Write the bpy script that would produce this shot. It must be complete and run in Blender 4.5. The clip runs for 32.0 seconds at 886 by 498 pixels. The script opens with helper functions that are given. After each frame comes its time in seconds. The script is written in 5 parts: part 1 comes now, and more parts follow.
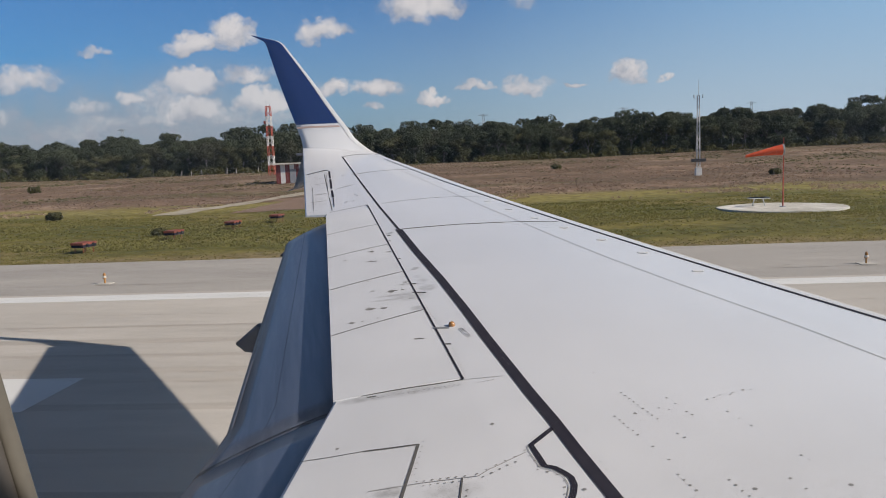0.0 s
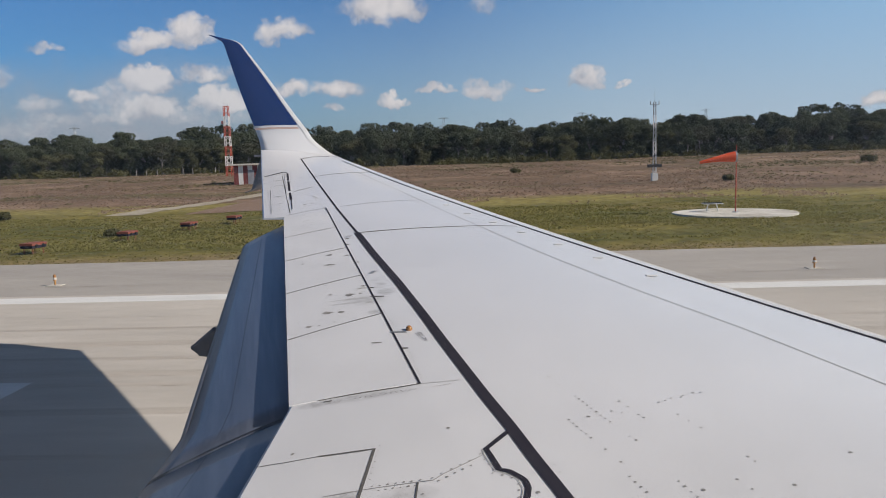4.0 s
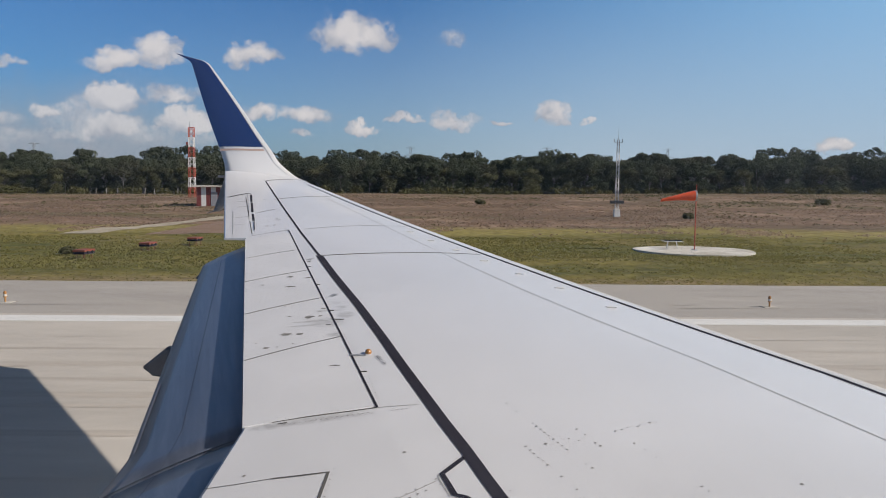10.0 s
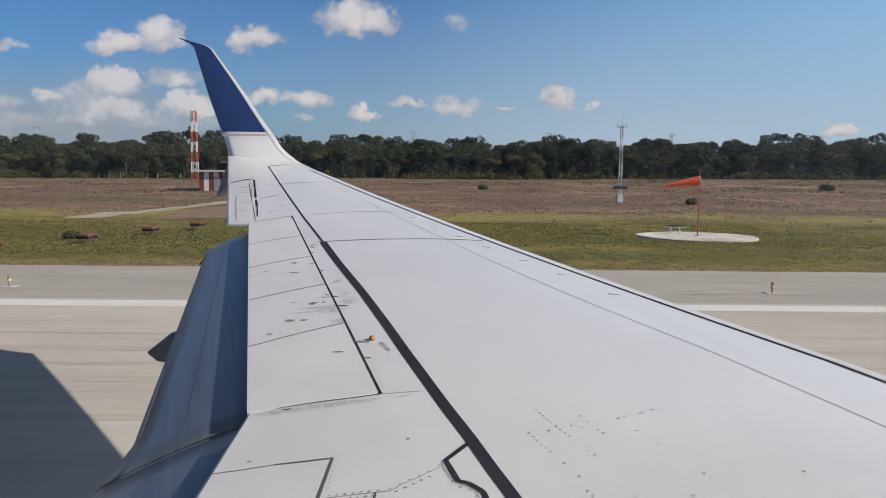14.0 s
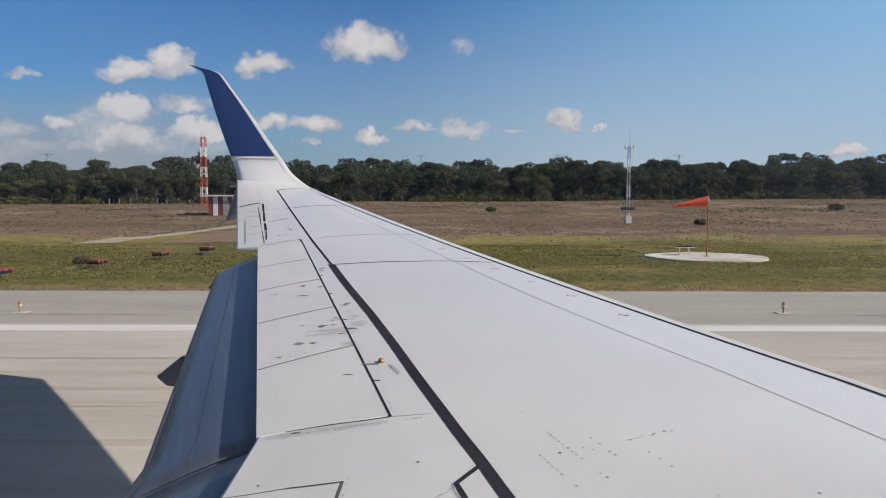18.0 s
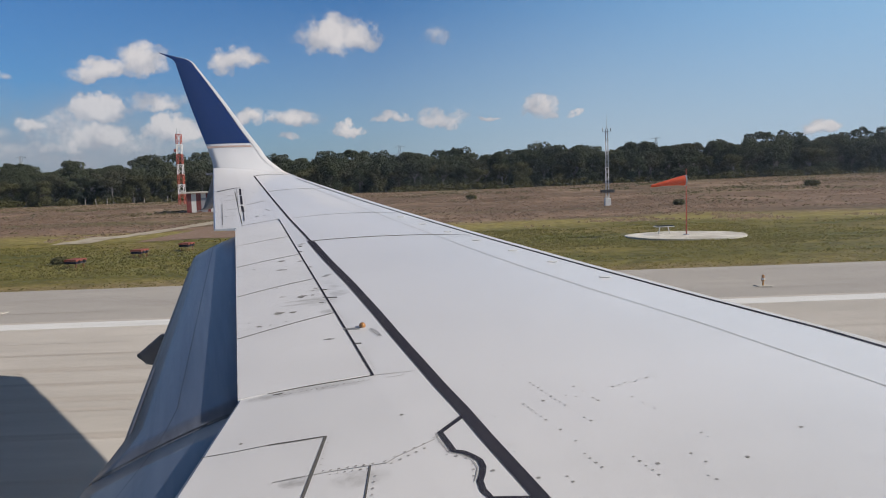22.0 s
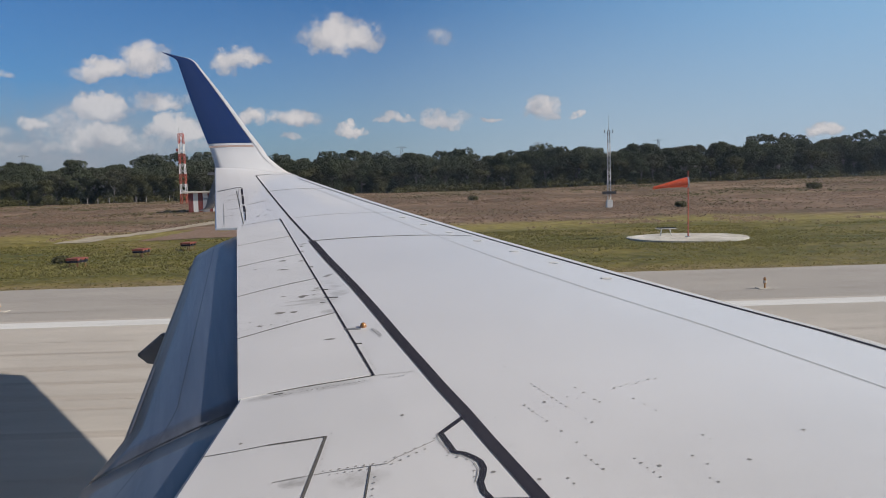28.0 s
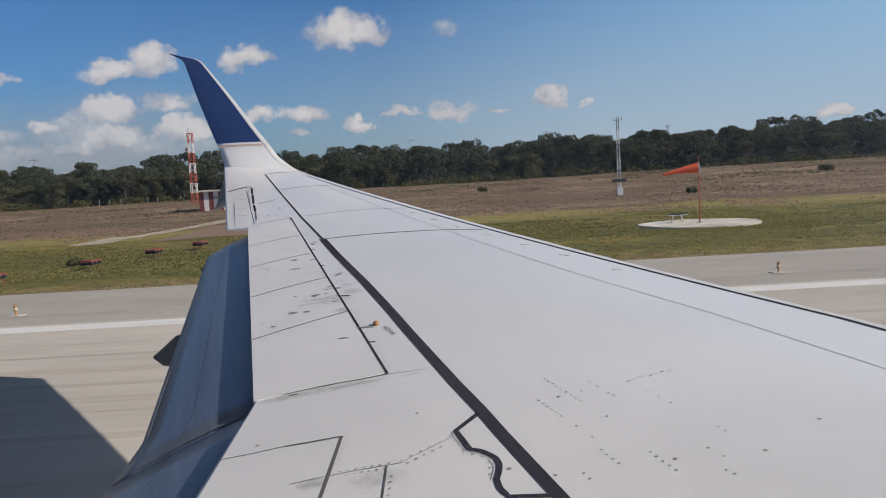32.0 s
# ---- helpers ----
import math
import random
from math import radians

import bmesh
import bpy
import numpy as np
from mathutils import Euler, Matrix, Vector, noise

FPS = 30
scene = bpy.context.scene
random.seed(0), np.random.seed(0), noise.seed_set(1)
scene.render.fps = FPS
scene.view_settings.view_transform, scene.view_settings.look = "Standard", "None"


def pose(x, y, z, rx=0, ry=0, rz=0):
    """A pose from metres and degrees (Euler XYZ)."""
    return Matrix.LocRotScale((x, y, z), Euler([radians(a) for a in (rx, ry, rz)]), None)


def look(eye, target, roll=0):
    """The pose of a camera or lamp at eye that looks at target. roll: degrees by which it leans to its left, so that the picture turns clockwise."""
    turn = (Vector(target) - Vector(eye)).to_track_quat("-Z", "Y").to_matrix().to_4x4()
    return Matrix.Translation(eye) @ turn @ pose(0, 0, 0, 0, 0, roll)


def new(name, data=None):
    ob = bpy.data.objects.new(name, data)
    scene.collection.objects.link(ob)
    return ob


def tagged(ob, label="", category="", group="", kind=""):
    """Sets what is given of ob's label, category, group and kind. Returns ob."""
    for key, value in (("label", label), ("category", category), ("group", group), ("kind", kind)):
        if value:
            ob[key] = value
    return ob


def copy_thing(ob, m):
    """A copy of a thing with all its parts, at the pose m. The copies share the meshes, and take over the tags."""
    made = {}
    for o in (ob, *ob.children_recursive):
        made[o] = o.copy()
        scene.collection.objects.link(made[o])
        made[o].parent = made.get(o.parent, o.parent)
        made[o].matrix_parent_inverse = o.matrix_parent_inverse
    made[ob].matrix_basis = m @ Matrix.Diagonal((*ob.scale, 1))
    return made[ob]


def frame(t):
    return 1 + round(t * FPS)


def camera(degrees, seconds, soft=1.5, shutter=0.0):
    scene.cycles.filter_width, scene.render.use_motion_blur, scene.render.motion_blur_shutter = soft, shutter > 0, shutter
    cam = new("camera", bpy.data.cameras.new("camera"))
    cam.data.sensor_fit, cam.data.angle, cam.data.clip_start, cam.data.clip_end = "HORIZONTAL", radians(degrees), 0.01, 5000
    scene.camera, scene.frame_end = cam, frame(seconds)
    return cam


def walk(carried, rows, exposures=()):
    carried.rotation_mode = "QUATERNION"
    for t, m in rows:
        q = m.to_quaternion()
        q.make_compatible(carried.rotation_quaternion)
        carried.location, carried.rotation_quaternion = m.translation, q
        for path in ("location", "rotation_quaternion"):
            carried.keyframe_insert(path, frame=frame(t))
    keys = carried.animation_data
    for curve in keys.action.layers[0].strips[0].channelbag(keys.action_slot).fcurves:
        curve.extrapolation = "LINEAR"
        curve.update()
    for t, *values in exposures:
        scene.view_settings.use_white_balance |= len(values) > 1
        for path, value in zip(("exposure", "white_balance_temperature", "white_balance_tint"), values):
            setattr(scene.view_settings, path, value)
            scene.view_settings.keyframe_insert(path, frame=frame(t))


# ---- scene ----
# ---- camera ----
cam = camera(60.0, 32.0, soft=0.65)
# seconds, place, tilt, lean, heading
PATH = [
    (0, -0.013, -0.023, 4.147, 83.171, 2.213, 4.468),
    (0.5, -0.003, -0.042, 4.137, 84.722, 1.429, 4.094),
    (1, 0.003, -0.036, 4.128, 84.316, 1.420, 3.434),
    (1.5, -0.005, -0.046, 4.146, 83.593, 1.104, 2.362),
    (2, -0.008, -0.039, 4.151, 83.299, 1.553, 1.939),
    (2.5, 0.002, -0.046, 4.145, 83.097, 1.080, 1.657),
    (4.5, -0.001, -0.038, 4.162, 83.518, 1.859, 1.471),
    (5, -0.005, -0.044, 4.148, 84.253, 2.082, 1.478),
    (5.5, 0.001, -0.040, 4.111, 84.101, 0.974, 1.476),
    (6, -0.003, -0.038, 4.110, 83.817, 0.703, 1.672),
    (6.5, -0.006, -0.038, 4.129, 83.866, 0.303, -0.736),
    (7, -0.014, -0.040, 4.143, 83.576, 0.784, -1.541),
    (7.5, -0.006, -0.040, 4.161, 84.040, 0.261, -1.285),
    (8, -0.009, -0.035, 4.155, 84.195, 0.079, -1.545),
    (8.5, -0.004, -0.037, 4.158, 84.652, 0.345, -1.039),
    (9, 0.004, -0.037, 4.121, 85.073, -1.005, -1.207),
    (9.5, 0.005, -0.032, 4.111, 86.283, -1.259, -0.776),
    (10, 0.004, -0.035, 4.125, 85.459, -0.532, -1.042),
    (10.5, 0.003, -0.038, 4.126, 85.714, -0.681, -0.853),
    (11, -0.011, -0.026, 4.137, 86.510, -0.981, -0.711),
    (11.5, 0.006, -0.030, 4.135, 86.277, -0.798, -0.584),
    (12, -0.005, -0.035, 4.147, 87.032, -1.207, -0.206),
    (12.5, 0.002, -0.032, 4.150, 86.688, -0.994, -0.281),
    (13, 0.003, -0.034, 4.145, 86.669, -1.112, -0.412),
    (13.5, 0.008, -0.038, 4.120, 84.934, -0.640, -0.657),
    (14, -0.002, -0.038, 4.137, 84.348, -0.635, -0.834),
    (14.5, -0.004, -0.038, 4.156, 84.330, -0.172, -0.831),
    (16.5, -0.002, -0.035, 4.135, 86.292, -0.484, -0.188),
    (17, -0.008, -0.039, 4.126, 86.001, -0.687, -0.340),
    (17.5, -0.009, -0.041, 4.127, 85.346, -0.489, -0.574),
    (18, -0.004, -0.037, 4.131, 86.028, -0.119, -0.248),
    (18.5, 0.007, -0.031, 4.121, 87.978, 1.232, 0.235),
    (19, 0.001, -0.030, 4.120, 86.264, 2.491, -0.100),
    (19.5, 0.002, -0.024, 4.046, 86.305, 0.183, 0.026),
    (20, -0.011, -0.026, 4.003, 89.322, -0.960, 0.123),
    (20.5, 0.007, -0.027, 3.930, 90.907, -0.520, 0.482),
    (21, 0.010, -0.026, 3.943, 91.750, -0.520, 0.414),
    (21.5, 0.009, -0.026, 3.945, 86.271, 0.926, -1.073),
    (22, 0.018, -0.025, 3.943, 85.266, 1.825, -1.747),
    (22.5, 0.022, -0.029, 3.952, 85.128, 1.575, -1.563),
    (23, 0.017, -0.024, 3.948, 86.086, 1.429, -1.360),
    (23.5, 0.027, -0.025, 3.957, 85.846, 1.335, -0.879),
    (24, 0.042, -0.045, 3.964, 85.922, 1.736, -0.993),
    (24.5, 0.017, -0.024, 3.959, 85.044, 1.889, -1.535),
    (25, 0.014, -0.024, 3.968, 84.696, 1.491, -1.556),
    (25.5, 0.024, -0.028, 3.973, 84.994, 1.741, -1.324),
    (27.5, 0.027, -0.008, 3.943, 86.831, 0.512, -0.560),
    (28, 0.018, -0.014, 3.939, 85.335, 1.538, -1.613),
    (28.5, 0.011, -0.016, 3.929, 85.000, 1.148, -1.554),
    (29, 0.007, -0.015, 3.945, 84.052, 3.389, -2.193),
    (29.5, 0.002, -0.010, 3.938, 84.500, 2.961, -2.065),
    (30, 0.042, -0.026, 3.989, 85.220, 3.144, -0.450),
    (30.5, 0.003, -0.012, 3.963, 85.019, 2.546, -1.337),
    (31, 0.015, -0.011, 3.956, 85.134, 2.603, -0.659),
    (31.5, 0.019, -0.014, 3.939, 84.539, 3.204, -1.383),
    (32, 0.023, -0.016, 3.966, 84.780, 3.125, -0.918),
]
EXPOSURES = [(0, -0.04), (19, -0.02), (21, -0.02), (28, -0.10), (29, -0.24), (29.5, -0.22), (30, -0.10), (32, -0.12)]
walk(cam, [(t, pose(*p)) for t, *p in PATH], EXPOSURES)

# ---- sky, clouds and sun ----
SUN_EL, SUN_AZ = radians(31.9), radians(-13.2)  # azimuth from +x (the nose) towards +y
sun_dir = Vector((math.cos(SUN_EL) * math.cos(SUN_AZ), math.cos(SUN_EL) * math.sin(SUN_AZ), math.sin(SUN_EL)))
sun = new("sun", bpy.data.lights.new("sun", "SUN"))
sun.data.energy, sun.data.angle, sun.data.color = 4.9, radians(0.55), (1.0, 0.915, 0.825)
sun.matrix_world = look(sun_dir * 50, (0, 0, 0))

world = bpy.data.worlds.new("sky")
scene.world = world
world.use_nodes = True
WN, WL = world.node_tree.nodes, world.node_tree.links
WN.clear()


def wmath(op, a, b=None, c=None, clamp=False):
    n = WN.new("ShaderNodeMath")
    n.operation, n.use_clamp = op, clamp
    for i, v in enumerate((a, b, c)):
        if v is None:
            continue
        if isinstance(v, (int, float)):
            n.inputs[i].default_value = v
        else:
            WL.new(v, n.inputs[i])
    return n.outputs[0]


sky = WN.new("ShaderNodeTexSky")
sky.sky_type, sky.sun_disc = "NISHITA", False
sky.sun_elevation, sky.sun_rotation = SUN_EL, radians(90) - SUN_AZ
sky.air_density, sky.dust_density, sky.ozone_density, sky.altitude = 1.0, 1.6, 2.0, 0
tc = WN.new("ShaderNodeTexCoord")
sep = WN.new("ShaderNodeSeparateXYZ")
WL.new(tc.outputs["Generated"], sep.inputs[0])
depth = wmath("MAXIMUM", sep.outputs[1], 0.05)
u0, v0 = wmath("DIVIDE", sep.outputs[0], depth), wmath("DIVIDE", sep.outputs[2], depth)
comb = WN.new("ShaderNodeCombineXYZ")
WL.new(u0, comb.inputs[0]), WL.new(v0, comb.inputs[1])


def wnoise(scale, detail, rough):
    n = WN.new("ShaderNodeTexNoise")
    n.inputs["Scale"].default_value, n.inputs["Detail"].default_value, n.inputs["Roughness"].default_value = scale, detail, rough
    WL.new(comb.outputs[0], n.inputs["Vector"])
    return n


n1, n2 = wnoise(34, 5, 0.55), wnoise(105, 4, 0.55)
nsep = WN.new("ShaderNodeSeparateColor")
WL.new(n1.outputs["Color"], nsep.inputs[0])
warp = lambda base, noise_out, k: wmath("ADD", base, wmath("MULTIPLY", wmath("SUBTRACT", noise_out, 0.5), k))
u1, v1 = warp(u0, nsep.outputs[0], 0.055), warp(v0, nsep.outputs[1], 0.042)
# each cloud: across, up (as slopes from the eye), half width, half height, density
CLOUDS = [
    (-0.103, 0.191, 0.041, 0.031, 1), (-0.075, 0.185, 0.03, 0.02, 1), (-0.40, 0.155, 0.04, 0.016, 1), (-0.348, 0.167, 0.032, 0.024, 1),
    (-0.23, 0.166, 0.033, 0.018, 0.9), (0.028, 0.188, 0.016, 0.016, 0.42), (-0.328, 0.113, 0.035, 0.016, 0.9), (-0.405, 0.108, 0.04, 0.020, 1.3),
    (-0.409, 0.073, 0.05, 0.022, 1.1), (-0.311, 0.079, 0.042, 0.021, 1.3), (-0.489, 0.094, 0.026, 0.012, 1.0), (-0.554, 0.081, 0.034, 0.013, 0.7),
    (-0.218, 0.094, 0.024, 0.015, 0.9), (-0.157, 0.094, 0.038, 0.013, 0.95), (-0.090, 0.075, 0.023, 0.008, 0.9), (-0.035, 0.092, 0.026, 0.008, 0.8),
    (0.029, 0.085, 0.033, 0.014, 0.8), (0.091, 0.084, 0.016, 0.006, 0.8), (0.16, 0.094, 0.023, 0.017, 1), (0.207, 0.087, 0.008, 0.006, 0.7),
    (0.529, 0.062, 0.026, 0.011, 1.0), (-0.167, 0.07, 0.013, 0.006, 0.6), (-0.538, 0.154, 0.024, 0.010, 0.6), (-0.46, 0.066, 0.05, 0.013, 0.6),
    (-0.52, 0.06, 0.05, 0.013, 0.5), (0.187, 0.035, 0.008, 0.005, 0.4), (-0.64, 0.12, 0.06, 0.02, 0.8), (-0.70, 0.07, 0.05, 0.014, 0.7),
    (0.70, 0.15, 0.04, 0.02, 0.8), (-0.44, 0.085, 0.06, 0.03, 0.55), (-0.36, 0.060, 0.06, 0.022, 0.45), (-0.56, 0.055, 0.06, 0.022, 0.45), (-0.29, 0.058, 0.05, 0.018, 0.4),
]
mask, shade = None, None
for cu, cv, ca, cb, dens in CLOUDS:
    du = wmath("DIVIDE", wmath("SUBTRACT", u1, cu), ca * 1.25)
    dv = wmath("DIVIDE", wmath("SUBTRACT", v1, cv), cb * 1.25)
    flat = wmath("MULTIPLY", dv, wmath("ADD", 1.25, wmath("MULTIPLY", wmath("SIGN", dv), -0.25)))
    e = wmath("SUBTRACT", 1.0, wmath("ADD", wmath("MULTIPLY", du, du), wmath("MULTIPLY", flat, flat)), clamp=True)
    m = wmath("MULTIPLY", e, dens)
    top = wmath("MULTIPLY", m, wmath("ADD", wmath("MULTIPLY", dv, 0.5), 0.5, clamp=True))
    mask = m if mask is None else wmath("MAXIMUM", mask, m)
    shade = top if shade is None else wmath("MAXIMUM", shade, top)
ragged = wmath("ADD", mask, wmath("MULTIPLY", wmath("SUBTRACT", n2.outputs["Fac"], 0.5), 0.7))
body = WN.new("ShaderNodeMapRange")
body.interpolation_type = "SMOOTHSTEP"
body.inputs["From Min"].default_value, body.inputs["From Max"].default_value, body.inputs["To Max"].default_value = -0.02, 0.85, 0.93
WL.new(ragged, body.inputs["Value"])
cover = wmath("MULTIPLY", body.outputs["Result"], wmath("MULTIPLY", mask, 3.0, clamp=True), clamp=True)
# a low bank of thin haze cloud behind the tail side
lowbank = wmath("MULTIPLY", wmath("MULTIPLY", wmath("SUBTRACT", -0.22, u1), 6.0, clamp=True), wmath("MULTIPLY", wmath("SUBTRACT", 0.150, v1), 10.0, clamp=True), clamp=True)
lit = WN.new("ShaderNodeMix")
lit.data_type = "RGBA"
lit.inputs["A"].default_value, lit.inputs["B"].default_value = (0.37, 0.385, 0.445, 1), (0.70, 0.665, 0.66, 1)
WL.new(wmath("ADD", wmath("MULTIPLY", shade, 1.7), wmath("MULTIPLY", wmath("SUBTRACT", nsep.outputs[2], 0.50), 2.4), clamp=True), lit.inputs["Factor"])
tint = WN.new("ShaderNodeMix")
tint.data_type, tint.blend_type = "RGBA", "MULTIPLY"
tint.inputs["Factor"].default_value, tint.inputs["B"].default_value = 1.0, (0.035, 0.068, 0.106, 1)
WL.new(sky.outputs[0], tint.inputs["A"])
# higher up, out of sight, the sky is dimmed and less blue, for greyer fill
high = WN.new("ShaderNodeMix")
high.data_type = "RGBA"
high.inputs["B"].default_value = (0.031, 0.021, 0.016, 1)
high.inputs["A"].default_value = tint.inputs["B"].default_value
WL.new(wmath("MULTIPLY", wmath("SUBTRACT", sep.outputs[2], 0.30), 2.5, clamp=True), high.inputs["Factor"])
WL.new(high.outputs["Result"], tint.inputs["B"])
hazed = WN.new("ShaderNodeMix")
hazed.data_type = "RGBA"
hazed.inputs["B"].default_value = (0.33, 0.36, 0.42, 1)
WL.new(wmath("MULTIPLY", lowbank, wmath("ADD", 0.45, wmath("MULTIPLY", nsep.outputs[0], 0.75), clamp=True)), hazed.inputs["Factor"])
# pale haze towards the horizon
rim = WN.new("ShaderNodeMix")
rim.data_type = "RGBA"
rim.inputs["B"].default_value = (0.46, 0.545, 0.635, 1)
low = wmath("SUBTRACT", 1.0, wmath("DIVIDE", wmath("ABSOLUTE", sep.outputs[2]), 0.24), clamp=True)
WL.new(wmath("MULTIPLY", wmath("POWER", low, 1.15), wmath("MULTIPLY", wmath("ADD", wmath("MULTIPLY", sep.outputs[0], 1.3), 0.70, clamp=True), 0.95)), rim.inputs["Factor"])
# a paler sky low down towards the sun's side
glow = WN.new("ShaderNodeMix")
glow.data_type = "RGBA"
glow.inputs["B"].default_value = (0.29, 0.56, 0.85, 1)
side = wmath("MULTIPLY", wmath("ADD", sep.outputs[0], 0.05), 1.5, clamp=True)
fade = wmath("SUBTRACT", 1.0, wmath("MULTIPLY", wmath("SUBTRACT", sep.outputs[2], 0.27), 3.2, clamp=True), clamp=True)
WL.new(wmath("MULTIPLY", wmath("MULTIPLY", side, 0.82), fade), glow.inputs["Factor"])
WL.new(tint.outputs["Result"], glow.inputs["A"])
WL.new(glow.outputs["Result"], rim.inputs["A"])
WL.new(rim.outputs["Result"], hazed.inputs["A"])
mixed = WN.new("ShaderNodeMix")
mixed.data_type = "RGBA"
WL.new(wmath("MULTIPLY", cover, wmath("SUBTRACT", 1.0, wmath("MULTIPLY", lowbank, 0.38))), mixed.inputs["Factor"]), WL.new(hazed.outputs["Result"], mixed.inputs["A"]), WL.new(lit.outputs["Result"], mixed.inputs["B"])
back = WN.new("ShaderNodeBackground")
back.inputs["Strength"].default_value = 1.0
WL.new(mixed.outputs["Result"], back.inputs["Color"])
wout = WN.new("ShaderNodeOutputWorld")
WL.new(back.outputs[0], wout.inputs["Surface"])


# ---- materials ----
def material(name, color, rough=0.6, metal=0.0, vary=None, scale=3.0, bump=0.0, bump_scale=40.0, spread=0.0, detail=5.0, stretch=None, coat=0.0, spec=0.5, turn=0.0, leafy=0.0):
    """A surface: its colour, mixed with vary by noise at two scales; spread: how far objects and pieces differ in brightness."""
    m = bpy.data.materials.new(name)
    m.use_nodes = True
    nodes, links = m.node_tree.nodes, m.node_tree.links
    b = nodes["Principled BSDF"]
    b.inputs["Roughness"].default_value, b.inputs["Metallic"].default_value = rough, metal
    b.inputs["Coat Weight"].default_value = coat
    b.inputs["Specular IOR Level"].default_value = spec
    geo = nodes.new("ShaderNodeNewGeometry")
    vec = geo.outputs["Position"]
    if stretch:
        mp = nodes.new("ShaderNodeMapping")
        mp.vector_type = "TEXTURE"
        mp.inputs["Scale"].default_value = [1 / v for v in stretch]
        mp.inputs["Rotation"].default_value = (0, 0, radians(turn))
        links.new(vec, mp.inputs["Vector"])
        vec = mp.outputs[0]
    out = None
    if vary:
        big, small = nodes.new("ShaderNodeTexNoise"), nodes.new("ShaderNodeTexNoise")
        for n, s in ((big, scale), (small, scale * 9)):
            n.inputs["Scale"].default_value, n.inputs["Detail"].default_value = s, detail
            links.new(vec, n.inputs["Vector"])
        add = nodes.new("ShaderNodeMath")
        add.operation = "MULTIPLY_ADD"
        links.new(small.outputs["Fac"], add.inputs[0])
        add.inputs[1].default_value = 0.45
        links.new(big.outputs["Fac"], add.inputs[2])
        ramp = nodes.new("ShaderNodeMapRange")
        ramp.inputs["From Min"].default_value, ramp.inputs["From Max"].default_value = 0.5, 0.95
        links.new(add.outputs[0], ramp.inputs["Value"])
        mix = nodes.new("ShaderNodeMix")
        mix.data_type = "RGBA"
        mix.inputs["A"].default_value, mix.inputs["B"].default_value = (*color, 1), (*vary, 1)
        links.new(ramp.outputs[0], mix.inputs["Factor"])
        out = mix.outputs["Result"]
    if spread:
        info = nodes.new("ShaderNodeObjectInfo")
        s = nodes.new("ShaderNodeMath")
        s.operation = "ADD"
        links.new(info.outputs["Random"], s.inputs[0]), links.new(geo.outputs["Random Per Island"], s.inputs[1])
        rng = nodes.new("ShaderNodeMapRange")
        rng.inputs["From Max"].default_value = 2.0
        rng.inputs["To Min"].default_value, rng.inputs["To Max"].default_value = 1 - spread, 1 + spread
        links.new(s.outputs[0], rng.inputs["Value"])
        hsv = nodes.new("ShaderNodeHueSaturation")
        hsv.inputs["Color"].default_value = (*color, 1)
        if out:
            links.new(out, hsv.inputs["Color"])
        links.new(rng.outputs[0], hsv.inputs["Value"])
        out = hsv.outputs[0]
    if out:
        links.new(out, b.inputs["Base Color"])
    else:
        b.inputs["Base Color"].default_value = (*color, 1)
    if leafy:
        # light that passes through thin leaves
        glowing, mixer = nodes.new("ShaderNodeBsdfTranslucent"), nodes.new("ShaderNodeMixShader")
        mixer.inputs[0].default_value = leafy
        if out:
            links.new(out, glowing.inputs[0])
        links.new(b.outputs[0], mixer.inputs[1]), links.new(glowing.outputs[0], mixer.inputs[2])
        links.new(mixer.outputs[0], nodes["Material Output"].inputs["Surface"])
    if bump:
        n = nodes.new("ShaderNodeTexNoise")
        n.inputs["Scale"].default_value, n.inputs["Detail"].default_value = bump_scale, 6
        links.new(vec, n.inputs["Vector"])
        bp = nodes.new("ShaderNodeBump")
        bp.inputs["Strength"].default_value, bp.inputs["Distance"].default_value = bump, 0.02
        links.new(n.outputs["Fac"], bp.inputs["Height"])
        links.new(bp.outputs[0], b.inputs["Normal"])
    return m


PAINT = material("wing_paint", (0.728, 0.730, 0.748), 0.36, vary=(0.645, 0.648, 0.665), scale=0.45, coat=0.15)
PANEL = material("spoiler_paint", (0.705, 0.706, 0.722), 0.42, vary=(0.625, 0.626, 0.64), scale=1.6, spread=0.02)
# flap grey darkened and blued: its shade and reflected sky sit in the colour
SHADED_FLAP = material("shaded_flap_paint", (0.185, 0.215, 0.285), 0.30, vary=(0.085, 0.102, 0.150), scale=0.8, detail=2.5, stretch=(4.0, 0.16, 2.0), spec=0.32, turn=15.5)
FLAP_SEAM = material("flap_seam_grime", (0.075, 0.085, 0.115), 0.7, vary=(0.15, 0.17, 0.22), scale=1.5, spec=0.1)
FLAP_PALE_LINE = material("flap_pale_line", (0.30, 0.33, 0.40), 0.6, vary=(0.22, 0.25, 0.32), scale=14, spec=0.2)
FLAP_EDGE = material("worn_flap_edge", (0.14, 0.122, 0.112), 0.5, vary=(0.24, 0.22, 0.21), scale=3)
LIP = material("pale_edge_strip", (0.46, 0.41, 0.39), 0.5, vary=(0.33, 0.30, 0.29), scale=6)
STRAKE = material("strake_grey", (0.31, 0.29, 0.28), 0.5, vary=(0.26, 0.245, 0.235), scale=3)
BLUE = material("blue_livery", (0.012, 0.036, 0.135), 0.28, vary=(0.015, 0.042, 0.155), scale=1.0, coat=0.4)
GOLD = material("gold_stripe", (0.50, 0.37, 0.32), 0.4)
BLACK = material("black_sealant", (0.022, 0.020, 0.029), 0.85, vary=(0.031, 0.028, 0.038), scale=6, spec=0.1)
SEAM = material("seam_grey", (0.12, 0.115, 0.11), 0.85, spec=0.1)
